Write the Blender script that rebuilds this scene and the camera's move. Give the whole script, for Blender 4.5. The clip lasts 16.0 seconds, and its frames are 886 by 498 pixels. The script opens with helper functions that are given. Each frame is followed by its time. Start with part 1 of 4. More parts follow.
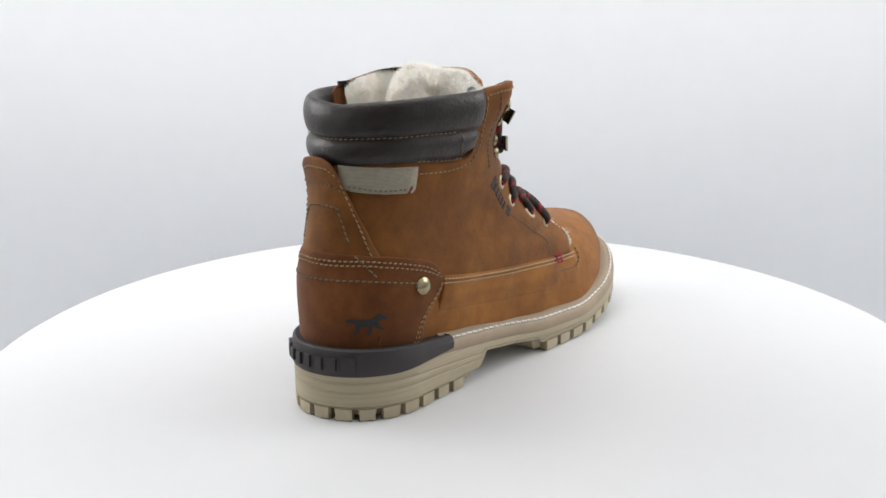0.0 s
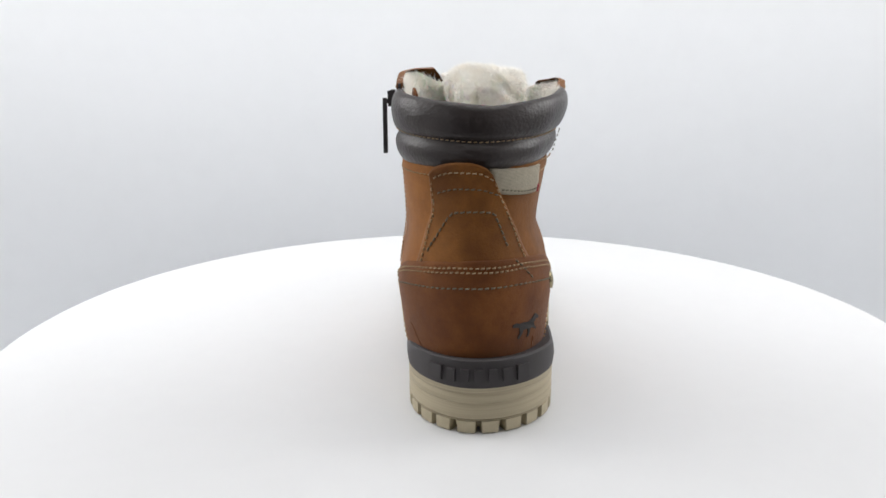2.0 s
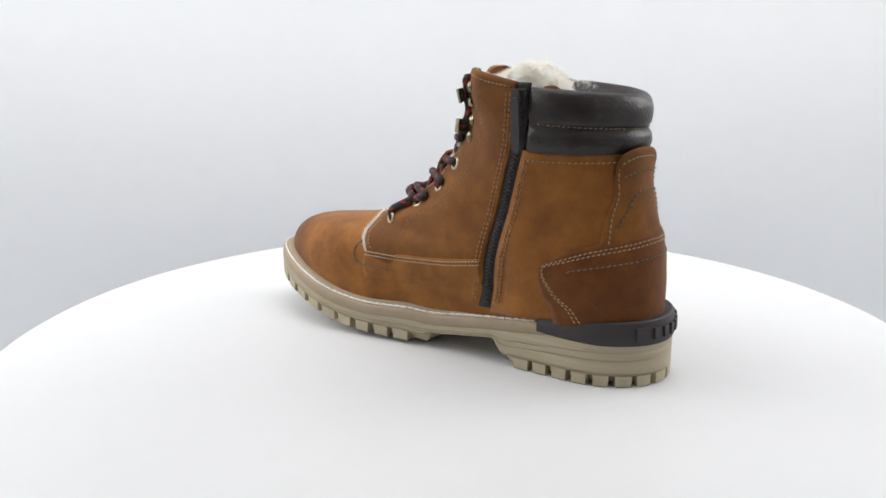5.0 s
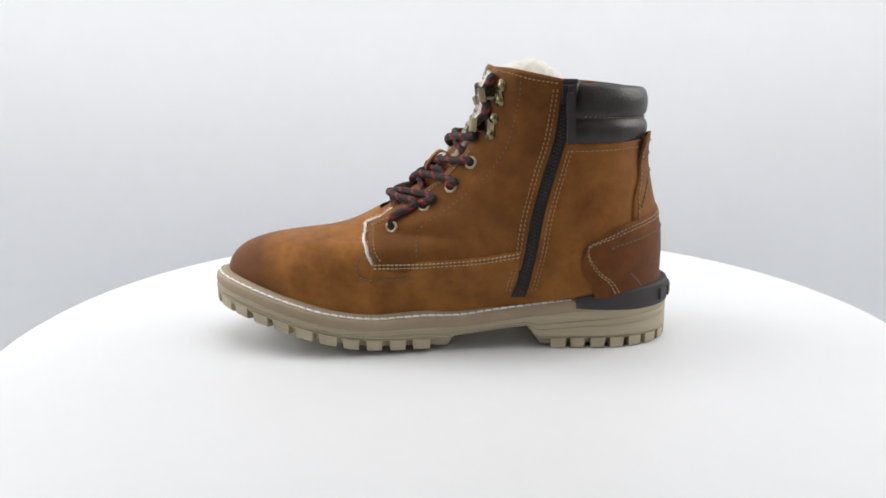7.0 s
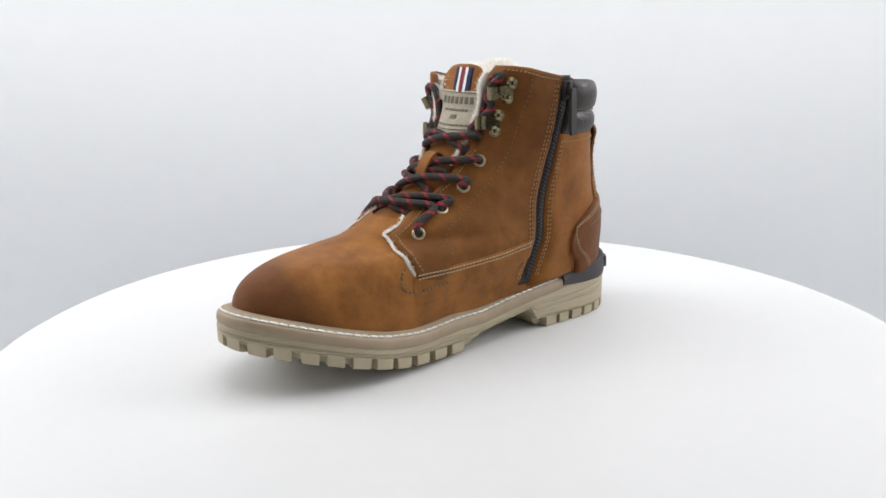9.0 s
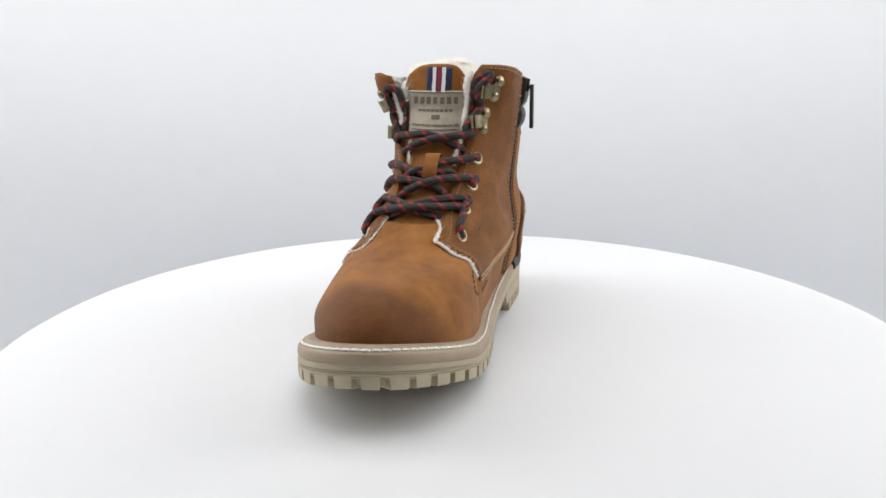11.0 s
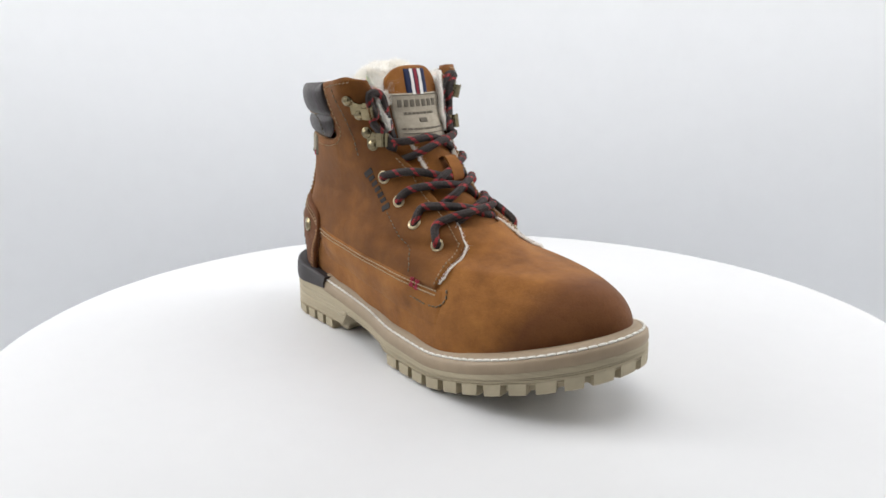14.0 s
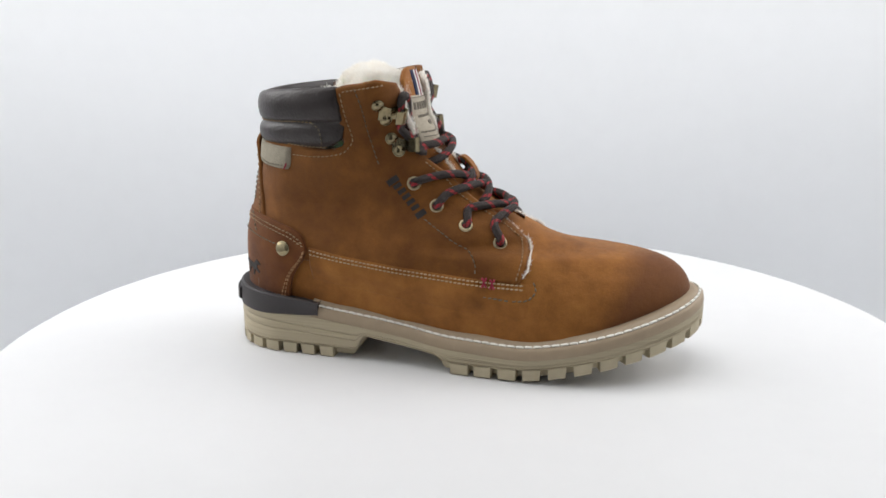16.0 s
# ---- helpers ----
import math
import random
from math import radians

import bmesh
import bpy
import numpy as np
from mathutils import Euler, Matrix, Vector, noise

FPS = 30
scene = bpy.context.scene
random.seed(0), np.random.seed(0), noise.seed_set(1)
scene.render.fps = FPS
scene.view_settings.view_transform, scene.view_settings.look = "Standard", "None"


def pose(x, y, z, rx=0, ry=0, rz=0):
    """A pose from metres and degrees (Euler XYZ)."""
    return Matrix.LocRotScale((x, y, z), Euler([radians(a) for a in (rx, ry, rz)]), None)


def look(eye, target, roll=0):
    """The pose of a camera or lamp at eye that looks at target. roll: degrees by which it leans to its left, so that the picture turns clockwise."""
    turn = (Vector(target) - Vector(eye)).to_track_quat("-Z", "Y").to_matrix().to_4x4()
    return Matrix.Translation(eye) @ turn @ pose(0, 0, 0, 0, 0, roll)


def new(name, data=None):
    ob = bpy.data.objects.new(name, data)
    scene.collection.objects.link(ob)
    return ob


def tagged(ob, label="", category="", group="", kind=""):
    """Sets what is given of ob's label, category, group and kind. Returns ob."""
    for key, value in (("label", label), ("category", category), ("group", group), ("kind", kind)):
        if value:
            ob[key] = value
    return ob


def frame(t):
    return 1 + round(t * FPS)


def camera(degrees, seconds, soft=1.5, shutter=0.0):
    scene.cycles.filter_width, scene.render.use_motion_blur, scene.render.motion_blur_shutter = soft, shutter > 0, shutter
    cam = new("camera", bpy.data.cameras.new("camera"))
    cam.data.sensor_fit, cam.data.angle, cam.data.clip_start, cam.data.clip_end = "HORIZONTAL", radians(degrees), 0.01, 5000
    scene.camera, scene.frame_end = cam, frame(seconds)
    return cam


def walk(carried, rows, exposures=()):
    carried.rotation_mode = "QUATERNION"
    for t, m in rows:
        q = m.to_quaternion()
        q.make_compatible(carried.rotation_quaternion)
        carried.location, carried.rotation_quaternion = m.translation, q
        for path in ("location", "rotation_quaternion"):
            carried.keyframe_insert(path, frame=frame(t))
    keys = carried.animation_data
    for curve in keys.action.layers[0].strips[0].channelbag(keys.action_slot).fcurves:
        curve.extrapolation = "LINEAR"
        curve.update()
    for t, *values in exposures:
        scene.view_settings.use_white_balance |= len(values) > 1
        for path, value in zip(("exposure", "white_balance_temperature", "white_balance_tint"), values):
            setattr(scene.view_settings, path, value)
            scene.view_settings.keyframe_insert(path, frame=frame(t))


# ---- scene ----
cam = camera(55.8, 16.0, soft=1.6)
EYE = Vector((0.0, -0.55, 0.2032))
AIM = EYE + Vector((-0.01313, 0.9688, -0.2474))
walk(cam, [(0.0, look(EYE, AIM, -0.3)), (16.0, look(EYE, AIM, -0.3))], exposures=[(0.0, 0.0), (16.0, 0.0)])

# ---- light: a white photo tent with softboxes overhead and at each side, and added fills for the backdrop ----
world = bpy.data.worlds.new("studio_world")
scene.world = world
world.use_nodes = True
world.node_tree.nodes["Background"].inputs[0].default_value = (0.9, 0.95, 1.0, 1)
world.node_tree.nodes["Background"].inputs[1].default_value = 0.12


def softbox(name, eye, target, sx, sy, watts, colour=(1, 1, 1)):
    data = bpy.data.lights.new(name, "AREA")
    data.shape, data.size, data.size_y, data.energy, data.color = "RECTANGLE", sx, sy, watts, colour
    ob = new(name, data)
    ob.matrix_world = look(eye, target)
    return ob


softbox("softbox_top", (-0.03, -0.12, 1.10), (0, -0.045, 0.0), 1.0, 0.9, 5.05, (1.0, 0.99, 0.97))
softbox("softbox_left", (-0.87, 0.14, 0.46), (0, 0, 0.08), 0.6, 0.6, 5.5, (1.0, 0.995, 0.99))
softbox("softbox_right", (0.87, 0.14, 0.46), (0, 0, 0.08), 0.6, 0.6, 5.5, (1.0, 0.995, 0.99))
# three added, unseen fill lamps that only even out the backdrop's brightness
softbox("backdrop_fill", (-0.16, 0.10, 0.52), (-0.14, 0.97, -0.90), 1.1, 0.22, 1.75, (0.97, 0.985, 1.0))
softbox("low_fill_left", (-0.52, 0.34, -0.44), (-0.70, 0.70, -0.12), 0.7, 0.16, 0.46, (0.97, 0.985, 1.0))
softbox("low_fill_right", (0.52, 0.34, -0.44), (0.70, 0.70, -0.12), 0.7, 0.16, 0.46, (0.97, 0.985, 1.0))


# ---- materials ----
class Nodes:
    """A small builder for node materials."""

    def __init__(self, name, rough=0.6, metal=0.0):
        self.mat = bpy.data.materials.new(name)
        self.mat.use_nodes = True
        self.tree = self.mat.node_tree
        self.bsdf = self.tree.nodes["Principled BSDF"]
        self.bsdf.inputs["Roughness"].default_value = rough
        self.bsdf.inputs["Metallic"].default_value = metal
        self.coord = self.tree.nodes.new("ShaderNodeTexCoord").outputs["Object"]

    def add(self, kind, **values):
        node = self.tree.nodes.new(kind)
        for key, value in values.items():
            node.inputs[key].default_value = value
        return node

    def link(self, a, b):
        self.tree.links.new(a, b)

    def scaled(self, sx, sy, sz):
        m = self.add("ShaderNodeMapping", Scale=(sx, sy, sz))
        self.link(self.coord, m.inputs["Vector"])
        return m.outputs[0]

    def noise(self, scale, detail=4.0, rough=0.55, vector=None):
        n = self.add("ShaderNodeTexNoise", Scale=scale, Detail=detail, Roughness=rough)
        self.link(vector or self.coord, n.inputs["Vector"])
        return n.outputs["Fac"]

    def ramp(self, fac, stops):
        r = self.tree.nodes.new("ShaderNodeValToRGB")
        r.color_ramp.elements[0].position, r.color_ramp.elements[0].color = stops[0][0], (*stops[0][1], 1)
        r.color_ramp.elements[1].position, r.color_ramp.elements[1].color = stops[-1][0], (*stops[-1][1], 1)
        for p, c in stops[1:-1]:
            r.color_ramp.elements.new(p).color = (*c, 1)
        self.link(fac, r.inputs[0])
        return r.outputs[0]

    def mix(self, fac, a, b, mode="MIX"):
        m = self.tree.nodes.new("ShaderNodeMix")
        m.data_type, m.blend_type = "RGBA", mode
        for value, k in ((fac, 0), (a, 6), (b, 7)):
            if isinstance(value, bpy.types.NodeSocket):
                self.link(value, m.inputs[k])
            else:
                m.inputs[k].default_value = value if k == 0 else (*value, 1)
        return m.outputs[2]

    def math(self, op, a, b=0.0):
        m = self.tree.nodes.new("ShaderNodeMath")
        m.operation = op
        for k, value in ((0, a), (1, b)):
            if isinstance(value, bpy.types.NodeSocket):
                self.link(value, m.inputs[k])
            else:
                m.inputs[k].default_value = value
        return m.outputs[0]

    def base(self, colour):
        if isinstance(colour, bpy.types.NodeSocket):
            self.link(colour, self.bsdf.inputs["Base Color"])
        else:
            self.bsdf.inputs["Base Color"].default_value = (*colour, 1)

    def bump(self, height, strength=0.3, distance=0.001):
        b = self.add("ShaderNodeBump", Strength=strength, Distance=distance)
        self.link(height, b.inputs["Height"])
        self.link(b.outputs[0], self.bsdf.inputs["Normal"])


def nubuck(name, light, mid, dark, burnish=None):
    """Brushed leather: cloudy tone, fine nap, a few scuffs; burnish: a darker, redder toe."""
    n = Nodes(name, 0.85)
    cloud = n.noise(30, 3, 0.6)
    nap = n.noise(1100, 2, 0.6)
    streak = n.noise(90, 5, 0.62)
    tone = n.math("ADD", n.math("MULTIPLY", cloud, 0.62), n.math("MULTIPLY", streak, 0.38))
    colour = n.ramp(tone, [(0.32, dark), (0.5, mid), (0.68, light)])
    if burnish:
        split = n.tree.nodes.new("ShaderNodeSeparateXYZ")
        n.link(n.coord, split.inputs[0])
        fac = n.add("ShaderNodeMapRange", **{"From Min": 0.090, "From Max": 0.110})
        reach = n.math("SUBTRACT", split.outputs[0], n.math("MULTIPLY", n.math("SUBTRACT", split.outputs[2], 0.045), 0.75))
        aside = n.math("MAXIMUM", n.math("SUBTRACT", n.math("ABSOLUTE", n.math("ADD", split.outputs[1], 0.026)), 0.018), 0.0)
        reach = n.math("SUBTRACT", reach, n.math("MULTIPLY", aside, 0.55))
        n.link(n.math("ADD", reach, n.math("MULTIPLY", n.math("SUBTRACT", n.noise(60, 4), 0.5), 0.035)), fac.inputs[0])
        scuffed = n.mix(n.math("MULTIPLY", n.noise(140, 4), 0.55), burnish, tuple(c * 1.7 for c in burnish))
        colour = n.mix(n.math("MULTIPLY", fac.outputs[0], 0.75), colour, scuffed)
    colour = n.mix(0.2, colour, n.ramp(nap, [(0.3, (0.3, 0.3, 0.3)), (0.7, (1, 1, 1))]), "MULTIPLY")
    scuff = n.ramp(n.noise(260, 6, 0.7), [(0.70, (0, 0, 0)), (0.78, (1, 1, 1))])
    colour = n.mix(n.math("MULTIPLY", scuff, 0.16), colour, tuple(min(1, c * 1.9) for c in light))
    n.base(colour)
    n.bsdf.inputs["Sheen Weight"].default_value = 0.10
    n.bsdf.inputs["Sheen Roughness"].default_value = 0.5
    n.bsdf.inputs["Specular IOR Level"].default_value = 0.2
    n.bump(n.math("ADD", nap, n.math("MULTIPLY", n.noise(240, 4), 1.5)), 0.4, 0.00045)
    return n.mat


def plain(name, colour, rough=0.6, metal=0.0, vary=0.15, scale=120, bump=0.15, depth=0.0003):
    n = Nodes(name, rough, metal)
    low = tuple(c * (1 - vary) for c in colour)
    high = tuple(min(1, c * (1 + vary)) for c in colour)
    fac = n.math("ADD", n.math("MULTIPLY", n.noise(scale, 4), 0.6), n.math("MULTIPLY", n.noise(scale / 7, 3), 0.4))
    n.base(n.ramp(fac, [(0.3, low), (0.7, high)]))
    n.bump(n.noise(scale * 4, 3), bump, depth)
    return n.mat


def grained(name, colour, rough):
    """Rubber sidewall with fine uneven grooves that run round the sole."""
    n = Nodes(name, rough)
    lines = n.noise(1, 3, 0.6, n.scaled(9, 9, 1000))
    n.base(n.mix(n.math("MULTIPLY", n.noise(40, 4), 0.5), n.ramp(lines, [(0.3, tuple(c * 0.76 for c in colour)), (0.55, colour)]), tuple(c * 0.85 for c in colour)))
    n.bump(lines, 0.5, 0.0006)
    return n.mat


def padded_leather():
    n = Nodes("padded_leather", 0.38)
    n.bsdf.inputs["Specular IOR Level"].default_value = 0.34
    cells = n.add("ShaderNodeTexVoronoi", Scale=520)
    n.link(n.coord, cells.inputs["Vector"])
    creases = n.noise(1, 5, 0.65, n.scaled(70, 70, 240))
    n.base(n.ramp(n.noise(60, 4), [(0.3, (0.021, 0.0155, 0.0145)), (0.7, (0.040, 0.0315, 0.030))]))
    n.bump(n.math("ADD", n.math("MULTIPLY", cells.outputs["Distance"], 0.35), creases), 0.4, 0.0012)
    return n.mat


def woven(name, colour, scale=900, vary=0.3):
    n = Nodes(name, 0.85)
    w1 = n.add("ShaderNodeTexWave", Scale=scale * 0.5, Distortion=1.5)
    w1.bands_direction = "Z"
    n.link(n.coord, w1.inputs["Vector"])
    fac = n.math("ADD", n.math("MULTIPLY", w1.outputs["Fac"], 0.5), n.math("MULTIPLY", n.noise(300, 4), 0.5))
    n.base(n.ramp(fac, [(0.25, tuple(c * (1 - vary) for c in colour)), (0.75, tuple(min(1, c * (1 + vary)) for c in colour))]))
    n.bump(fac, 0.3, 0.0004)
    return n.mat


def lace_cord():
    """Dark brown cord with a red strand that winds round it in dashes; uses the cord's own map: along it, and round it."""
    n = Nodes("lace_cord", 0.8)
    uv = n.tree.nodes.new("ShaderNodeUVMap")
    split = n.tree.nodes.new("ShaderNodeSeparateXYZ")
    n.link(uv.outputs[0], split.inputs[0])
    along, around = split.outputs[0], split.outputs[1]
    helix = n.math("FRACT", n.math("ADD", n.math("MULTIPLY", along, 84.0), around))
    strand = n.math("LESS_THAN", helix, 0.2)
    plait = n.math("MULTIPLY", n.math("SINE", n.math("ADD", n.math("MULTIPLY", along, 4200.0), n.math("MULTIPLY", around, 18.85))),
                   n.math("SINE", n.math("SUBTRACT", n.math("MULTIPLY", along, 4200.0), n.math("MULTIPLY", around, 18.85))))
    dash = n.math("GREATER_THAN", n.math("ADD", plait, n.noise(500, 2)), 0.3)
    brown = n.ramp(n.noise(700, 3), [(0.3, (0.016, 0.011, 0.010)), (0.7, (0.045, 0.032, 0.028))])
    n.base(n.mix(n.math("MULTIPLY", strand, dash), brown, (0.36, 0.02, 0.025)))
    n.bump(plait, 0.5, 0.0005)
    return n.mat


def fleece_wool():
    n = Nodes("fleece_wool", 1.0)
    curls = n.noise(210, 5, 0.65)
    n.base(n.ramp(curls, [(0.28, (0.95, 0.905, 0.83)), (0.5, (0.97, 0.945, 0.89))]))
    n.bsdf.inputs["Specular IOR Level"].default_value = 0.0
    n.bsdf.inputs["Sheen Weight"].default_value = 0.25
    n.bsdf.inputs["Subsurface Weight"].default_value = 0.5
    n.bsdf.inputs["Subsurface Scale"].default_value = 0.004
    n.bump(curls, 0.12, 0.0010)
    return n.mat


def wool_fibre():
    """Thin pale fibres: half of the light passes through them."""
    n = Nodes("wool_fibre", 1.0)
    soft = n.tree.nodes.new("ShaderNodeBsdfDiffuse")
    thin = n.tree.nodes.new("ShaderNodeBsdfTranslucent")
    both = n.tree.nodes.new("ShaderNodeMixShader")
    tone = n.ramp(n.noise(150, 3), [(0.3, (0.95, 0.915, 0.85)), (0.6, (0.98, 0.965, 0.93))])
    for node, slot in ((soft, 1), (thin, 2)):
        n.link(tone, node.inputs["Color"])
        n.link(node.outputs[0], both.inputs[slot])
    n.link(both.outputs[0], n.tree.nodes["Material Output"].inputs["Surface"])
    return n.mat


FIBRE = wool_fibre()
NUBUCK = nubuck("nubuck", (0.33, 0.131, 0.028), (0.245, 0.091, 0.0185), (0.165, 0.058, 0.012))
# same leather, darkened: the shade on upright faces is put into its colour
NUBUCK_SHADED = nubuck("nubuck_shaded", (0.265, 0.103, 0.0215), (0.182, 0.068, 0.0138), (0.122, 0.043, 0.0094))
# same leather, lightened for the overhead light on the vamp; the toe burnish is real
NUBUCK_VAMP_LIT = nubuck("nubuck_vamp_lit", (0.385, 0.158, 0.036), (0.275, 0.107, 0.023), (0.17, 0.061, 0.0132), burnish=(0.098, 0.035, 0.0135))
NUBUCK_RED = nubuck("nubuck_counter", (0.205, 0.072, 0.017), (0.145, 0.048, 0.0115), (0.095, 0.031, 0.0085))
COLLAR = padded_leather()
RUBBER = grained("beige_rubber", (0.42, 0.355, 0.24), 0.6)
LUG = plain("beige_lug_rubber", (0.42, 0.36, 0.245), 0.6, vary=0.12)
WELT = plain("welt_rubber", (0.31, 0.235, 0.155), 0.55, vary=0.1)
DARK = plain("dark_rubber", (0.030, 0.025, 0.026), 0.6, vary=0.12)
THREAD_TAN = plain("tan_thread", (0.35, 0.24, 0.135), 0.8)
THREAD_PALE = plain("pale_tan_thread", (0.50, 0.38, 0.24), 0.8)
THREAD_WHITE = plain("white_thread", (0.78, 0.76, 0.70), 0.8)
THREAD_GREY = plain("grey_thread", (0.155, 0.13, 0.088), 0.8)
THREAD_BROWN = plain("brown_thread", (0.38, 0.21, 0.10), 0.8)
THREAD_RED = plain("red_thread", (0.36, 0.03, 0.06), 0.8)
EYELET_BRASS = plain("eyelet_brass", (0.50, 0.42, 0.27), 0.42, metal=1.0, vary=0.2, scale=300)
BRASS = plain("aged_brass", (0.27, 0.225, 0.135), 0.25, metal=1.0, vary=0.3, scale=300)
TAG = woven("grey_webbing", (0.30, 0.265, 0.20))
LABEL = woven("canvas_label", (0.36, 0.315, 0.245))
NAVY = woven("navy_ribbon", (0.012, 0.018, 0.06))
WHITE_RIBBON = woven("white_ribbon", (0.78, 0.76, 0.74), vary=0.08)
RED_RIBBON = woven("red_ribbon", (0.24, 0.02, 0.035))
INK = plain("dark_print", (0.03, 0.026, 0.024), 0.85)
LABEL_INK = plain("label_print", (0.13, 0.11, 0.085), 0.85)
ZIP = plain("zip_plastic", (0.030, 0.025, 0.024), 0.5)
PULL = plain("pull_tab_rubber", (0.034, 0.029, 0.028), 0.45)
ZIP_TAPE = woven("zip_tape", (0.028, 0.023, 0.022))
LACE = lace_cord()
FLEECE = fleece_wool()
FLEECE_EDGE = plain("fleece_edge", (0.82, 0.78, 0.72), 0.95, vary=0.1, bump=0.6, depth=0.001)
DARK_SCREEN = plain("dark_screen", (0.07, 0.07, 0.073), 0.95, scale=80)
GREY_FLOOR = plain("grey_floor", (0.82, 0.83, 0.86), 0.8, scale=60)
WHITE_TABLE = plain("white_laminate", (0.68, 0.682, 0.69), 0.5, vary=0.012, scale=60, bump=0.02)
WHITE_WALL = plain("white_tent_fabric", (0.872, 0.882, 0.895), 0.9, vary=0.012, scale=30, bump=0.03)


# ---- mesh helpers ----
def mesh_part(name, verts, faces, material, parent=None, label="", smooth=True, uvs=None, weld=False):
    me = bpy.data.meshes.new(name)
    me.from_pydata([tuple(map(float, v)) for v in verts], [], faces)
    bm = bmesh.new()
    bm.from_mesh(me)
    if weld:
        bmesh.ops.remove_doubles(bm, verts=bm.verts, dist=2e-6)
        for e in bm.edges:
            e.smooth = e.calc_face_angle(0.0) < 0.62
    if uvs is None:
        bmesh.ops.recalc_face_normals(bm, faces=bm.faces)
        bm.to_mesh(me)
    bm.free()
    if uvs is not None:
        layer = me.uv_layers.new(name="map")
        for loop in me.loops:
            layer.data[loop.index].uv = uvs[loop.vertex_index]
    me.polygons.foreach_set("use_smooth", [smooth] * len(me.polygons))
    me.materials.append(material)
    ob = new(name, me)
    ob.parent = parent
    return tagged(ob, label) if label else ob


class Pile:
    """Gathers small pieces into one mesh."""

    def __init__(self):
        self.verts, self.faces = [], []

    def add(self, verts, faces):
        k = len(self.verts)
        self.verts += [tuple(v) for v in verts]
        self.faces += [tuple(i + k for i in f) for f in faces]


BOX_FACES = [(0, 1, 2, 3), (7, 6, 5, 4), (0, 4, 5, 1), (1, 5, 6, 2), (2, 6, 7, 3), (3, 7, 4, 0)]


def box(centre, ax, ay, az):
    """The corners of a box from its centre and three half axes."""
    c, ax, ay, az = (np.asarray(v, float) for v in (centre, ax, ay, az))
    return [c + sx * ax + sy * ay + sz * az for sz in (-1, 1) for sx, sy in ((-1, -1), (1, -1), (1, 1), (-1, 1))]


def grid_faces(rows, cols, wrap=False):
    out = []
    for i in range(rows - 1):
        for j in range(cols if wrap else cols - 1):
            k = (j + 1) % cols
            out.append((i * cols + j, i * cols + k, (i + 1) * cols + k, (i + 1) * cols + j))
    return out


def smooth_line(points, count):
    """Catmull-Rom through the points, evenly spaced by length."""
    p = np.asarray(points, float)
    if len(p) == 2:
        return p[0] + np.linspace(0, 1, count)[:, None] * (p[1] - p[0])
    e = np.vstack([2 * p[0] - p[1], p, 2 * p[-1] - p[-2]])
    out = []
    for i in range(1, len(e) - 2):
        for t in np.linspace(0, 1, 24, endpoint=False):
            a, b, c, d = e[i - 1], e[i], e[i + 1], e[i + 2]
            out.append(0.5 * (2 * b + (c - a) * t + (2 * a - 5 * b + 4 * c - d) * t ** 2 + (3 * b - a - 3 * c + d) * t ** 3))
    out = np.array(out + [p[-1]])
    s = np.concatenate([[0], np.cumsum(np.linalg.norm(np.diff(out, axis=0), axis=1))])
    w = np.linspace(0, s[-1], count)
    return np.stack([np.interp(w, s, out[:, k]) for k in range(out.shape[1])], 1)


def tube(path, radius, sides=8, flat=1.0):
    """A round cord along a path, with a map (along, round)."""
    p = np.asarray(path, float)
    tan = np.gradient(p, axis=0)
    tan /= np.linalg.norm(tan, axis=1)[:, None] + 1e-12
    up = np.array([0.0, 0.0, 1.0])
    verts, uvs, run = [], [], 0.0
    side = np.cross(tan[0], up)
    if np.linalg.norm(side) < 1e-3:
        side = np.array([1.0, 0, 0])
    for i in range(len(p)):
        side = side - tan[i] * np.dot(side, tan[i])
        side /= np.linalg.norm(side)
        top = np.cross(side, tan[i])
        run += np.linalg.norm(p[i] - p[i - 1]) if i else 0.0
        for k in range(sides + 1):
            a = 2 * math.pi * k / sides
            verts.append(p[i] + radius * (math.cos(a) * side + flat * math.sin(a) * top))
            uvs.append((run, k / sides))
    faces = grid_faces(len(p), sides + 1)
    faces.append(tuple(range(sides - 1, -1, -1)))
    faces.append(tuple((len(p) - 1) * (sides + 1) + k for k in range(sides)))
    return verts, faces, uvs


# ---- the boot's form, in millimetres: x to the toe, y to the zip side, z up ----
def table(xs, ys, width=11):
    xs, ys = np.array(xs, float), np.array(ys, float)
    fine = np.linspace(xs[0], xs[-1], 400)
    val = np.interp(fine, xs, ys)
    pad = np.concatenate([2 * val[0] - val[width:0:-1], val, 2 * val[-1] - val[-2:-width - 2:-1]])
    val = np.convolve(pad, np.hanning(2 * width + 3)[1:-1] / np.hanning(2 * width + 3)[1:-1].sum(), "valid")
    return lambda x: np.interp(x, fine, val)


MID = table([-145, -60, 20, 60, 100, 135, 170], [-8, -13, -17, -17, -17, -15.5, -14])
BACK = table([20, 42, 60, 75, 88, 100, 119, 140, 151, 164, 190], [-138, -139.5, -139.5, -138.5, -136, -133, -128.5, -125.5, -124, -124, -123])
FRONT = table([20, 40, 46, 51, 56, 61, 64.5, 67.5, 70, 71.5, 72.5, 73.2, 74.2, 75.5, 78, 81, 85.3, 92, 99, 110, 123, 140, 155, 176, 190],
              [144, 152, 154, 154, 152.5, 149, 145, 140, 133, 127, 118, 108.5, 99, 90, 78, 68, 58.5, 46, 36, 21, 9, -5, -14, -19, -23], 3)
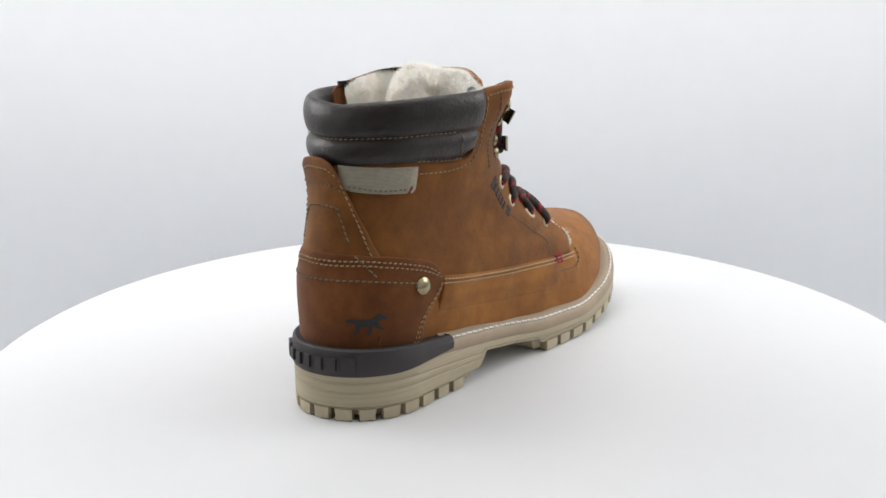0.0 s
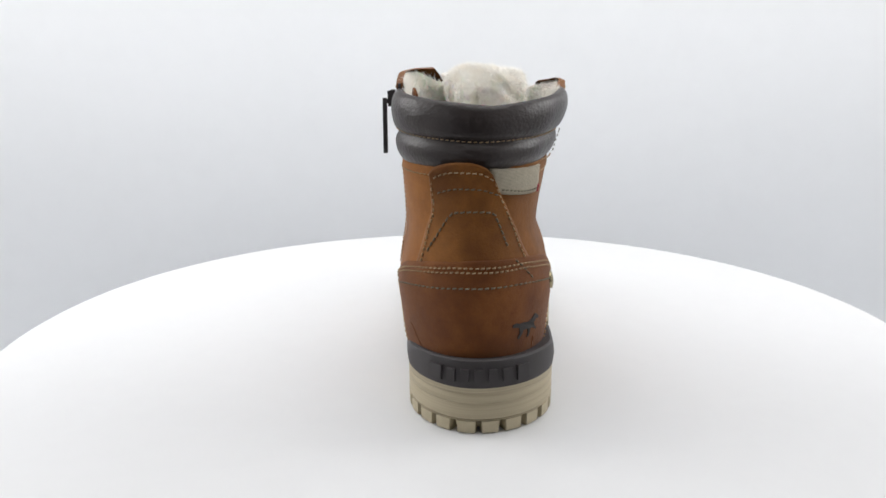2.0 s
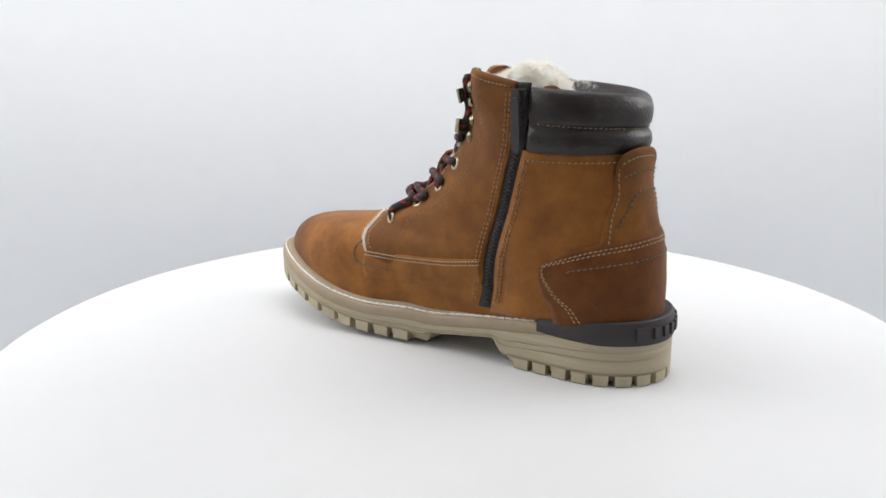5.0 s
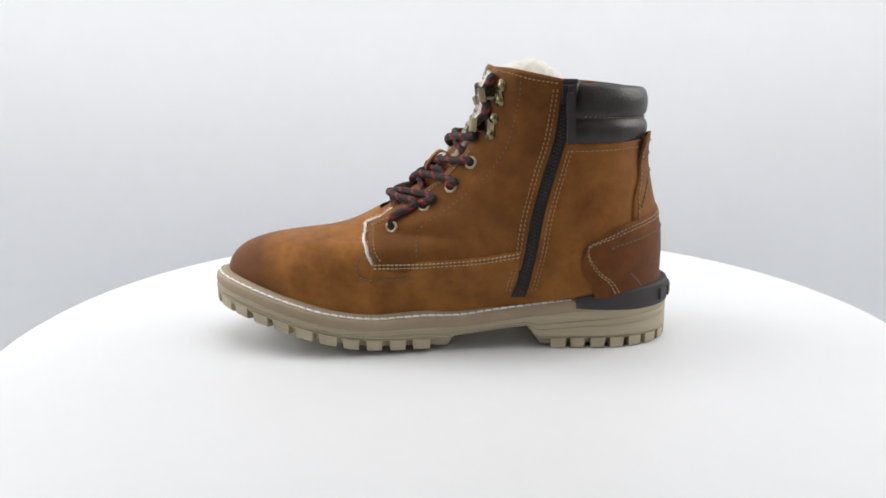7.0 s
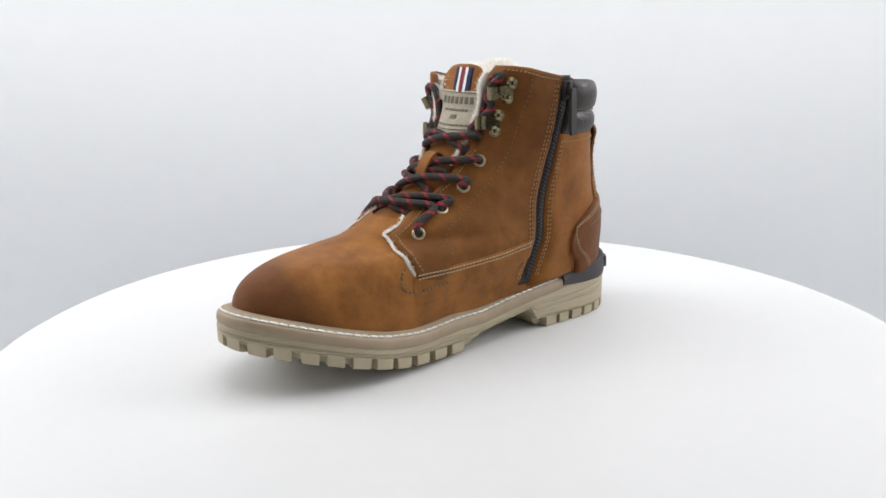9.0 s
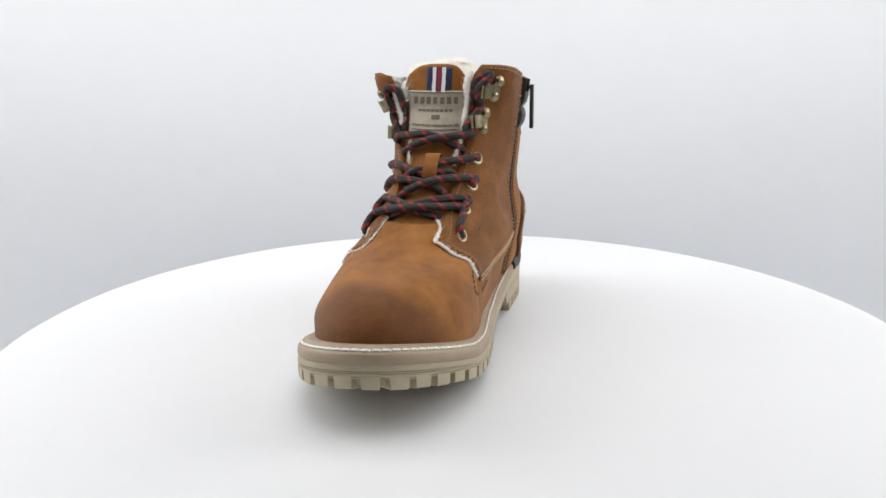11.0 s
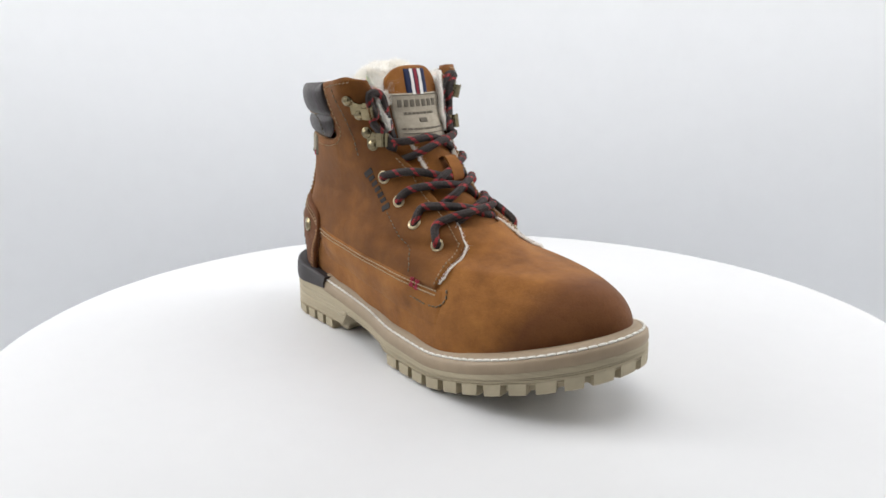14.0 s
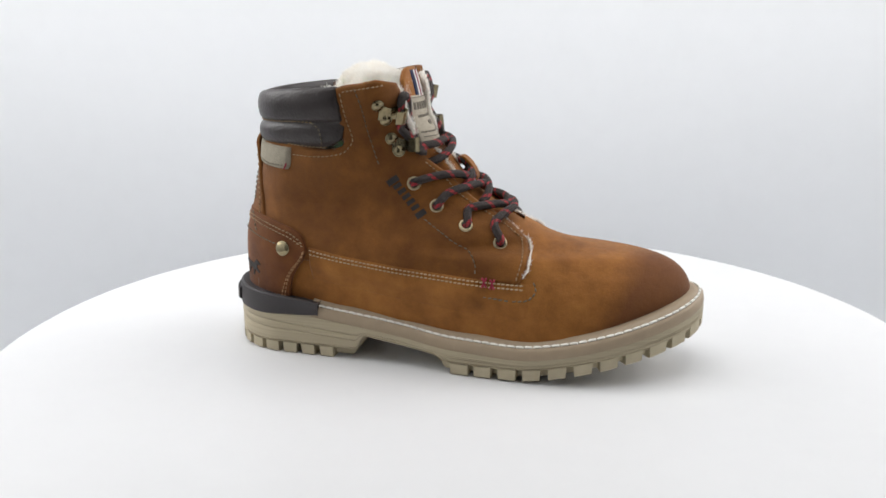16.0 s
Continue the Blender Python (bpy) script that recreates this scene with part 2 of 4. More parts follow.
ROUND = table([20, 50, 60, 66, 72, 77, 83, 88, 99, 120, 150, 170, 190], [78, 80, 88, 106, 125, 110, 62, 52, 60, 62, 44, 24, 20], 4)
XS = np.array([-140, -100, -60, -20, 20, 60, 100, 150.0])
ZS = np.array([20, 45, 70, 100, 137, 170, 190.0])
LAT = np.array([[-40, -42, -47, -54, -61, -67, -66, -58], [-42, -45, -50, -56, -61.5, -65, -63, -56], [-44, -47.5, -53, -56.5, -57.5, -56.5, -53, -51],
                [-36, -40.5, -45, -47, -46, -50, -50, -50], [-37, -43, -51, -52, -50, -50, -50, -50], [-44, -52, -60, -67, -67, -64, -56, -56],
                [-45, -53, -62, -73, -73, -70, -58, -58.0]])
MED = np.array([[23, 24, 23, 22, 24, 29, 30, 27], [25, 27.5, 28, 27, 26.5, 29, 30, 26], [27, 30, 32.5, 32, 28.5, 26, 25, 23],
                [22, 26, 28.5, 24, 16, 16, 16, 16], [26, 30, 30, 22.5, 18, 18, 18, 18], [30, 33, 33, 29, 26, 24, 20, 20],
                [31, 34, 34.5, 33, 31, 29, 22, 22.0]])


def blend(grid, x, z):
    def cell(values, v):
        i = np.clip(np.searchsorted(values, v) - 1, 0, len(values) - 2)
        f = np.clip((v - values[i]) / (values[i + 1] - values[i]), 0, 1)
        return i, f * f * (3 - 2 * f) * 0.6 + f * 0.4
    i, f = cell(XS, x)
    j, g = cell(ZS, z)
    return (grid[j, i] * (1 - f) + grid[j, i + 1] * f) * (1 - g) + (grid[j + 1, i] * (1 - f) + grid[j + 1, i + 1] * f) * g


def skin(q, z):
    """A point of the boot's skin. q: 0 at the heel's back, 1 at the front ridge by way of the zip side, -1 by way of the other side."""
    q, z = np.asarray(q, float), np.asarray(z, float)
    q = (q + 1) % 2 - 1
    u, side = np.abs(q), np.sign(q)
    xb, xf = BACK(z), FRONT(z)
    x = xb + (xf - xb) * (1 - np.cos(np.pi * u)) / 2
    mid = MID(x)
    wide = np.where(side > 0, blend(MED, x, z) - mid, mid - blend(LAT, x, z))
    eb = np.sqrt(np.clip(1 - (1 - np.minimum((x - xb) / 46.0, 1)) ** 2, 0, 1))
    ef = np.sqrt(np.clip(1 - (1 - np.minimum((xf - x) / ROUND(z), 1)) ** 2, 0, 1))
    return np.stack([x, mid + side * wide * eb * ef, z], -1)


def outward(q, z):
    a = skin(q + 0.004, z) - skin(q - 0.004, z)
    b = skin(q, z + 0.4) - skin(q, z - 0.4)
    n = np.cross(b, a)
    return n / (np.linalg.norm(n, axis=-1)[..., None] + 1e-9)


def on_skin(q, z, off=0.0):
    q, z = np.asarray(q, float), np.asarray(z, float)
    return (skin(q, z) + outward(q, z) * np.asarray(off, float)[..., None]) / 1000.0


def qx(side, x, z):
    """The q of the place x, z on the zip side ('m') or the other ('l')."""
    xb, xf = float(BACK(z)), float(FRONT(z))
    u = math.acos(max(-1, min(1, 1 - 2 * (x - xb) / (xf - xb)))) / math.pi
    return u if side == "m" else -u


def qy(side, y, z):
    """The same near the front ridge, from y and z."""
    u = np.linspace(0.45, 1.0, 300)
    ys = skin(u if side == "m" else -u, np.full(300, float(z)))[:, 1]
    k = int(np.argmin(np.abs(ys - y)))
    return u[k] if side == "m" else -u[k]


def qb(y, z):
    """The same round the heel, from y and z."""
    u = np.linspace(-0.45, 0.45, 600)
    return float(u[int(np.argmin(np.abs(skin(u, np.full(600, float(z)))[:, 1] - y)))])


def line(side, pts):
    """Places (x, z) on one side as (q, z); ('y', y, z) gives a place near the ridge."""
    out, run = [], []

    def close():
        if len(run) > 1:
            out.extend((qx(side, x, z), z) for x, z in smooth_line(run, 12 * len(run)))
        elif run:
            out.append((qx(side, *run[0]), run[0][1]))
        run.clear()

    for p in pts:
        if p[0] == "y":
            close()
            out.append((qy(side, p[1], p[2]), p[2]))
        else:
            run.append(p)
    close()
    return out


def coons(bottom, top, left, right, nu, nv):
    b, t = smooth_line(bottom, nu), smooth_line(top, nu)
    l, r = smooth_line(left, nv), smooth_line(right, nv)
    s, v = np.meshgrid(np.linspace(0, 1, nu), np.linspace(0, 1, nv))
    s, v = s[..., None], v[..., None]
    return ((1 - v) * b[None] + v * t[None] + (1 - s) * l[:, None] + s * r[:, None]
            - ((1 - s) * (1 - v) * b[0] + s * (1 - v) * b[-1] + (1 - s) * v * t[0] + s * v * t[-1]))


def panel(name, uv, off, material, parent, label="", thick=1.8, lift=None):
    """A leather piece laid on the skin at height off, with a rounded cut edge down to off - thick."""
    nv, nu = uv.shape[:2]
    o = np.full((nv, nu), float(off))
    if lift is not None:
        o = o + lift
    edge = np.zeros((nv, nu))
    edge[0], edge[-1], edge[:, 0], edge[:, -1] = 1, 1, 1, 1
    o = o - edge * 0.35
    verts = list(on_skin(uv[..., 0], uv[..., 1], o).reshape(-1, 3))
    faces = grid_faces(nv, nu)
    ring = [(0, j) for j in range(nu)] + [(i, nu - 1) for i in range(1, nv)] + [(nv - 1, j) for j in range(nu - 2, -1, -1)] + [(i, 0) for i in range(nv - 2, 0, -1)]
    low = len(verts)
    for i, j in ring:
        verts.append(on_skin(uv[i, j, 0], uv[i, j, 1], o[i, j] - thick))
    for k, (i, j) in enumerate(ring):
        i2, j2 = ring[(k + 1) % len(ring)]
        faces.append((i * nu + j, low + k, low + (k + 1) % len(ring), i2 * nu + j2))
    return mesh_part(name, verts, faces, material, parent, label)


def stitches(name, pts, off, material, parent, pitch=3.4, length=2.3, width=0.42, label=""):
    """A row of thread stitches along a line of (q, z)."""
    fine = smooth_line(pts, 400)
    xyz = on_skin(fine[:, 0], fine[:, 1], np.full(400, float(off))) * 1000
    nor = outward(fine[:, 0], fine[:, 1])
    s = np.concatenate([[0], np.cumsum(np.linalg.norm(np.diff(xyz, axis=0), axis=1))])
    pile = Pile()
    k = 0.5 * pitch
    while k < s[-1]:
        c = np.array([np.interp(k, s, xyz[:, a]) for a in range(3)])
        d = np.array([np.interp(min(k + 1, s[-1]), s, xyz[:, a]) - np.interp(max(k - 1, 0), s, xyz[:, a]) for a in range(3)])
        n = np.array([np.interp(k, s, nor[:, a]) for a in range(3)])
        d /= np.linalg.norm(d) + 1e-9
        b = np.cross(n, d)
        d = d + b * 0.12
        h = length / 2
        pile.add([v / 1000 for v in (c - d * h - b * width - n * .3, c - d * h + b * width - n * .3, c + d * h + b * width - n * .3, c + d * h - b * width - n * .3,
                                     c - d * h * .6 - b * width * .5 + n * width, c - d * h * .6 + b * width * .5 + n * width,
                                     c + d * h * .6 + b * width * .5 + n * width, c + d * h * .6 - b * width * .5 + n * width)], BOX_FACES)
        k += pitch
    return mesh_part(name, pile.verts, pile.faces, material, parent, label)


# ---- the set: a round turntable in a white tent ----
def ring_mesh(name, profile, material, parent=None, label="", n=128):
    """A turned form from (radius, z) pairs."""
    verts = [(r * math.cos(2 * math.pi * k / n), r * math.sin(2 * math.pi * k / n), z) for r, z in profile for k in range(n)]
    return mesh_part(name, verts, grid_faces(len(profile), n, True), material, parent, label)


def build_turntable():
    thing = tagged(new("turntable"), "round white laminate photo turntable carrying the boot", "turntable")
    ring_mesh("platter", [(0.0004, 0.0), (0.1, 0.0), (0.2, 0.0), (0.300, 0.0), (0.3095, -0.0004), (0.3116, -0.0016), (0.3124, -0.004), (0.3124, -0.014), (0.311, -0.0165), (0.30, -0.018), (0.10, -0.018), (0.0004, -0.018)], WHITE_TABLE, thing)
    ring_mesh("pedestal", [(0.0004, -0.0185), (0.11, -0.0185), (0.12, -0.022), (0.12, -0.50), (0.135, -0.52), (0.14, -0.5495), (0.0004, -0.5495)], WHITE_TABLE, thing)
    return thing


def arc_wall(name, radius, thick, z0, z1, a0, a1, material):
    """A standing curved wall with thickness, over an arc in degrees."""
    n = max(8, int(abs(a1 - a0) / 3))
    verts = []
    for k in range(n + 1):
        a = radians(a0 + (a1 - a0) * k / n)
        for r, z in ((radius, z0), (radius, z1), (radius + thick, z1), (radius + thick, z0)):
            verts.append((r * math.cos(a), r * math.sin(a), z))
    return mesh_part(name, verts, grid_faces(n + 1, 4, True) + [(0, 1, 2, 3), (4 * n + 3, 4 * n + 2, 4 * n + 1, 4 * n)], material)


def build_tent():
    """A white fabric tent round the turntable, open towards the camera, where an unseen dark screen stands in for the
    dim room.
    """
    floor = ring_mesh("floor", [(0.0004, -0.55), (0.3, -0.55), (0.6, -0.55), (1.0, -0.55), (1.0, -0.58), (0.0004, -0.58)], GREY_FLOOR)
    tagged(floor, "grey studio floor below the turntable", "floor", kind="structure")
    wall = arc_wall("wall_round", 0.97, 0.02, -0.549, 1.198, -63, 243, WHITE_WALL)
    tagged(wall, "seamless white fabric wall of a photo tent", "wall", kind="structure")
    # added out of view to keep light off the faces turned to the camera
    dark_front = arc_wall("front_screen", 0.97, 0.02, -0.549, 1.198, 243.5, 296.5, DARK_SCREEN)
    tagged(dark_front, "unseen dark screen standing in for the dim room before the tent", "wall", kind="structure")
    top = ring_mesh("ceiling", [(0.0004, 1.2), (0.99, 1.2), (0.99, 1.22), (0.0004, 1.22)], WHITE_WALL)
    tagged(top, "white fabric ceiling of a photo tent", "ceiling", kind="structure")


# ---- sole ----
SOLE_LAT = table([-150, -100, -60, -20, 10, 55, 90, 117, 140, 170], [-49, -52, -55.5, -60, -67, -73, -72, -70, -68, -68])
SOLE_MED = table([-150, -100, -60, -20, 10, 55, 90, 117, 140, 170], [26, 29, 28, 28, 30, 35, 36, 34, 32, 31])
TREAD = table([-150, -57.5, -56, -48.5, -46.5, -25, 0, 2, 5, 6.5, 40, 57, 69, 76, 85, 94, 108, 113, 128, 142, 148, 160, 170],
              [0, 0, 0.5, 16.0, 17.3, 14.6, 11.5, 10.5, 0.8, 0, 0.4, 1.2, 2.4, 4.0, 5.8, 8.4, 11.8, 13.8, 17.4, 21.6, 23, 26.5, 29.5], 1)
BODY = table([-150, -53.5, -51.5, -48, -46, -25, 0, 2, 4, 6.5, 40, 57, 69, 76, 85, 94, 108, 113, 128, 142, 148, 160, 170],
             [8.5, 8.5, 10.5, 17.0, 18.0, 15.4, 12.3, 11.6, 9.8, 8.6, 8.8, 9.6, 10.8, 12.2, 14, 16.4, 19.6, 21.4, 24.8, 28.4, 29.8, 33.5, 36.5], 1)
FEATHER = table([-150, -120, -85, -70, -38, 4, 47, 62, 81, 92, 113, 138, 154, 170], [41.5, 40, 36.5, 34.6, 31.2, 25.8, 24.0, 24.6, 27.6, 30.4, 36.3, 44, 48.6, 52])
X0, X1 = -148.5, 162.6


def sole_edge(x, out=0.0):
    """Lateral and medial y of the sole's outline at x; out widens it."""
    x = np.asarray(x, float)
    a, b = X0 - out, X1 + out
    eb = np.sqrt(np.clip(1 - (1 - np.minimum((x - a) / (42.0 + out), 1)) ** 2, 0, 1))
    ef = np.sqrt(np.clip(1 - (1 - np.minimum((b - x) / (80.0 + out), 1)) ** 2, 0, 1)) ** 0.97
    mid = MID(x)
    return mid - (mid - SOLE_LAT(x) + out) * eb * ef, mid + (SOLE_MED(x) - mid + out) * eb * ef


def twist(x, y):
    """How far the forefoot stands higher on the zip side, and the toe lower on the other."""
    x, y = np.asarray(x, float), np.asarray(y, float)
    return 0.033 * np.clip((x + 5) / 25, 0, 1) * np.maximum(y + 45, 0) - 0.04 * np.clip((x - 85) / 50, 0, 1) * np.maximum(-15 - y, 0)


def stations(out=0.0, n=300):
    return (X0 - out) + (X1 - X0 + 2 * out) * (1 - np.cos(np.linspace(0.0, math.pi, n))) / 2


def sole_layer(name, rows, material, parent, label="", x_min=None, x_max=None):
    """A layer of the sole: rows of (out, z function), from its foot to its top, closed below and above."""
    n = 300
    loops = []
    for out, zf in rows:
        x = stations(out, n)
        if x_min is not None:
            x = np.maximum(x, x_min)
        if x_max is not None:
            x = np.minimum(x, x_max)
        lat, med = sole_edge(x, out)
        z = zf(x)
        loops.append(np.stack([np.concatenate([x, x[::-1]]), np.concatenate([lat, med[::-1]]), np.concatenate([z + twist(x, lat), (z + twist(x, med))[::-1]])], 1) / 1000)
    verts = np.concatenate(loops)
    m = 2 * n
    faces = grid_faces(len(rows), m, True)
    for level, flip in ((0, True), (len(rows) - 1, False)):
        for i in range(n - 1):
            f = (level * m + i, level * m + i + 1, level * m + m - 2 - i, level * m + m - 1 - i)
            faces.append(f[::-1] if flip else f)
    return mesh_part(name, verts, faces, material, parent, label, weld=True)


def outline(out, n=900):
    x = stations(out, n)
    lat, med = sole_edge(x, out)
    p = np.stack([np.concatenate([x, x[::-1][1:-1]]), np.concatenate([lat, med[::-1][1:-1]])], 1)
    s = np.concatenate([[0], np.cumsum(np.linalg.norm(np.diff(np.vstack([p, p[:1]]), axis=0), axis=1))])
    return np.vstack([p, p[:1]]), s


def build_sole(boot):
    lug_top = lambda x: BODY(x) - 1.4

    def rise(x, part):
        low, high = lug_top(x) + 1.9, np.maximum(FEATHER(x) - 12, lug_top(x) + 2.5)
        return low + (high - low) * part

    outsole = sole_layer("outsole", [(-9, lambda x: BODY(x) - 2.2), (-1.0, lug_top), (0.2, lambda x: lug_top(x) + 0.8), (-0.5, lambda x: lug_top(x) + 1.3), (0.2, lambda x: lug_top(x) + 1.9),
                                     (0.2, lambda x: rise(x, 0.34)), (-0.45, lambda x: rise(x, 0.40)), (0.25, lambda x: rise(x, 0.46)), (0.25, lambda x: rise(x, 0.62)), (-0.35, lambda x: rise(x, 0.67)), (0.3, lambda x: rise(x, 0.72)),
                                     (0.3, lambda x: np.maximum(FEATHER(x) - 12, lug_top(x) + 2.5)), (-0.8, lambda x: np.maximum(FEATHER(x) - 9, lug_top(x) + 4)), (-3, lambda x: np.maximum(FEATHER(x) - 8.5, lug_top(x) + 4))],
                         RUBBER, boot, "beige rubber outsole with a grooved sidewall")
    rand = random.Random(4)
    p, s = outline(0.0)
    for start, stop, step in ((-150, -55.5, 13.2), (4, 166, 15.2)):
        count = round(s[-1] / step)
        pitch = s[-1] / count
        k = pitch * 0.12
        for _ in range(count):
            size = pitch * rand.uniform(0.68, 0.77)
            gap = pitch - size
            a, m, b = (np.array([np.interp(min(w, s[-1]), s, p[:, 0]), np.interp(min(w, s[-1]), s, p[:, 1])]) for w in (k, k + size / 2, k + size))
            k += size + gap
            if not (start <= min(a[0], b[0]) and max(a[0], b[0]) <= stop):
                continue
            d = (b - a) / np.linalg.norm(b - a)
            n = np.array([d[1], -d[0]])
            if np.dot(n, m - np.array([0, -14])) < 0 and abs(m[0]) < 130:
                n = -n
            deep = 15.0 if rand.random() < 0.6 else 10.0
            rows = []
            for out, dz, pinch in ((-1.2, -0.0, 0.88), (0.1, 0.9, 0.93), (0.3, 7.3, 1.0)):
                pts = [a + (m - a) * (1 - pinch), m, b + (m - b) * (1 - pinch)]
                outer = [q + n * out for q in pts]
                inner = [q - n * deep for q in reversed(pts)]
                rows.append([np.array([q[0], q[1], float(TREAD(q[0]) + twist(*q)) + dz]) / 1000 for q in outer + inner])
            verts = [v for r in rows for v in r]
            faces = grid_faces(3, 6, True) + [(5, 4, 3, 2, 1, 0), (12, 13, 14, 15, 16, 17)]
            mesh_part("lug", verts, faces, LUG, outsole, smooth=False)
    sole_layer("tread", [(-6.0, lambda x: np.minimum(TREAD(x) + 1.6, BODY(x) - 2.0)), (-5.0, lambda x: BODY(x) - 1.7)], LUG, outsole)
    welt = sole_layer("welt", [(-3, lambda x: np.maximum(FEATHER(x) - 10.5, lug_top(x) + 3.2)), (-0.3, lambda x: np.maximum(FEATHER(x) - 9.8, lug_top(x) + 4.0)), (0.3, lambda x: FEATHER(x) - 8.4), (-0.3, lambda x: FEATHER(x) - 4.4),
                               (-1.2, lambda x: FEATHER(x) - 3.2), (-3.6, lambda x: FEATHER(x) - 1.9), (-4.6, lambda x: FEATHER(x) - 0.7), (-7.5, lambda x: FEATHER(x) + 0.6), (-13, lambda x: FEATHER(x) + 0.6)],
                      WELT, boot, "tan rubber welt with white stitching", x_min=-84)
    pile = Pile()
    p, s = outline(-2.6)
    k = 0.0
    while k < s[-1]:
        a, b = (np.array([np.interp(min(w, s[-1]), s, p[:, 0]), np.interp(min(w, s[-1]), s, p[:, 1])]) for w in (k, k + 4.6))
        k += 5.3
        if min(a[0], b[0]) < -80:
            continue
        a3, b3 = np.array([*a, float(FEATHER(a[0]) + twist(*a)) - 2.1]), np.array([*b, float(FEATHER(b[0]) + twist(*b)) - 2.3])
        d = b3 - a3
        v, f, _ = tube([q / 1000 for q in (a3, a3 + d * 0.25 + (0, 0, 0.35), a3 + d * 0.75 + (0, 0, 0.35), b3)], 0.00072, 6)
        pile.add(v, f)
    mesh_part("welt_stitching", pile.verts, pile.faces, THREAD_WHITE, welt, "white welt thread")
    lower = lambda x: np.interp(x, [-150, -120, -80], [25.5, 25.5, 27.5])
    cup = sole_layer("heel_cup", [(-4, lower), (0.0, lambda x: lower(x) + 0.2), (0.8, lambda x: lower(x) + 1.0), (1.3, lambda x: lower(x) + 5), (0.8, lambda x: FEATHER(x) - 3), (0.2, lambda x: FEATHER(x) - 0.6), (-1.2, lambda x: FEATHER(x) + 0.2), (-4, lambda x: FEATHER(x) - 0.3), (-9, lambda x: FEATHER(x) - 1)],
                     DARK, boot, "dark rubber heel cup with raised lettering shapes", x_max=-79)
    # raised shapes round the back of the heel cup
    p, s = outline(1.1)
    origin = s[-1]
    widths = [8, 6, 5.5, 5, 5, 5.5, 9.5]
    run = 28.0
    for w in widths:
        c = run - w / 2
        pile = Pile()
        at = c % origin
        q = np.array([np.interp(at, s, p[:, 0]), np.interp(at, s, p[:, 1])])
        q2 = np.array([np.interp((at + 1) % origin, s, p[:, 0]), np.interp((at + 1) % origin, s, p[:, 1])])
        d = (q2 - q) / (np.linalg.norm(q2 - q) + 1e-9)
        n = np.array([d[1], -d[0]])
        if np.dot(n, q - np.array([-100, -9])) < 0:
            n = -n
        pile.add([v / 1000 for v in box((*q, 33.5), (*(d * (w / 2 - 0.5)), 0), (*(n * 1.5), 0), (n[0] * -0.1, n[1] * -0.1, 3.4 if w < 8 else 4.0))], BOX_FACES)
        mesh_part("raised_bar", pile.verts, pile.faces, DARK, cup, smooth=False)
        run -= w + 2.1


# ---- upper ----
ZIP_LINE = [(-40.5, 36), (-44, 47), (-47.5, 68), (-50.7, 85.5), (-55, 103), (-59.5, 121), (-64.5, 139), (-67, 157), (-69, 175)]


def zip_x(z, shift=0.0):
    return float(np.interp(z, [p[1] for p in ZIP_LINE], [p[0] for p in ZIP_LINE])) + shift


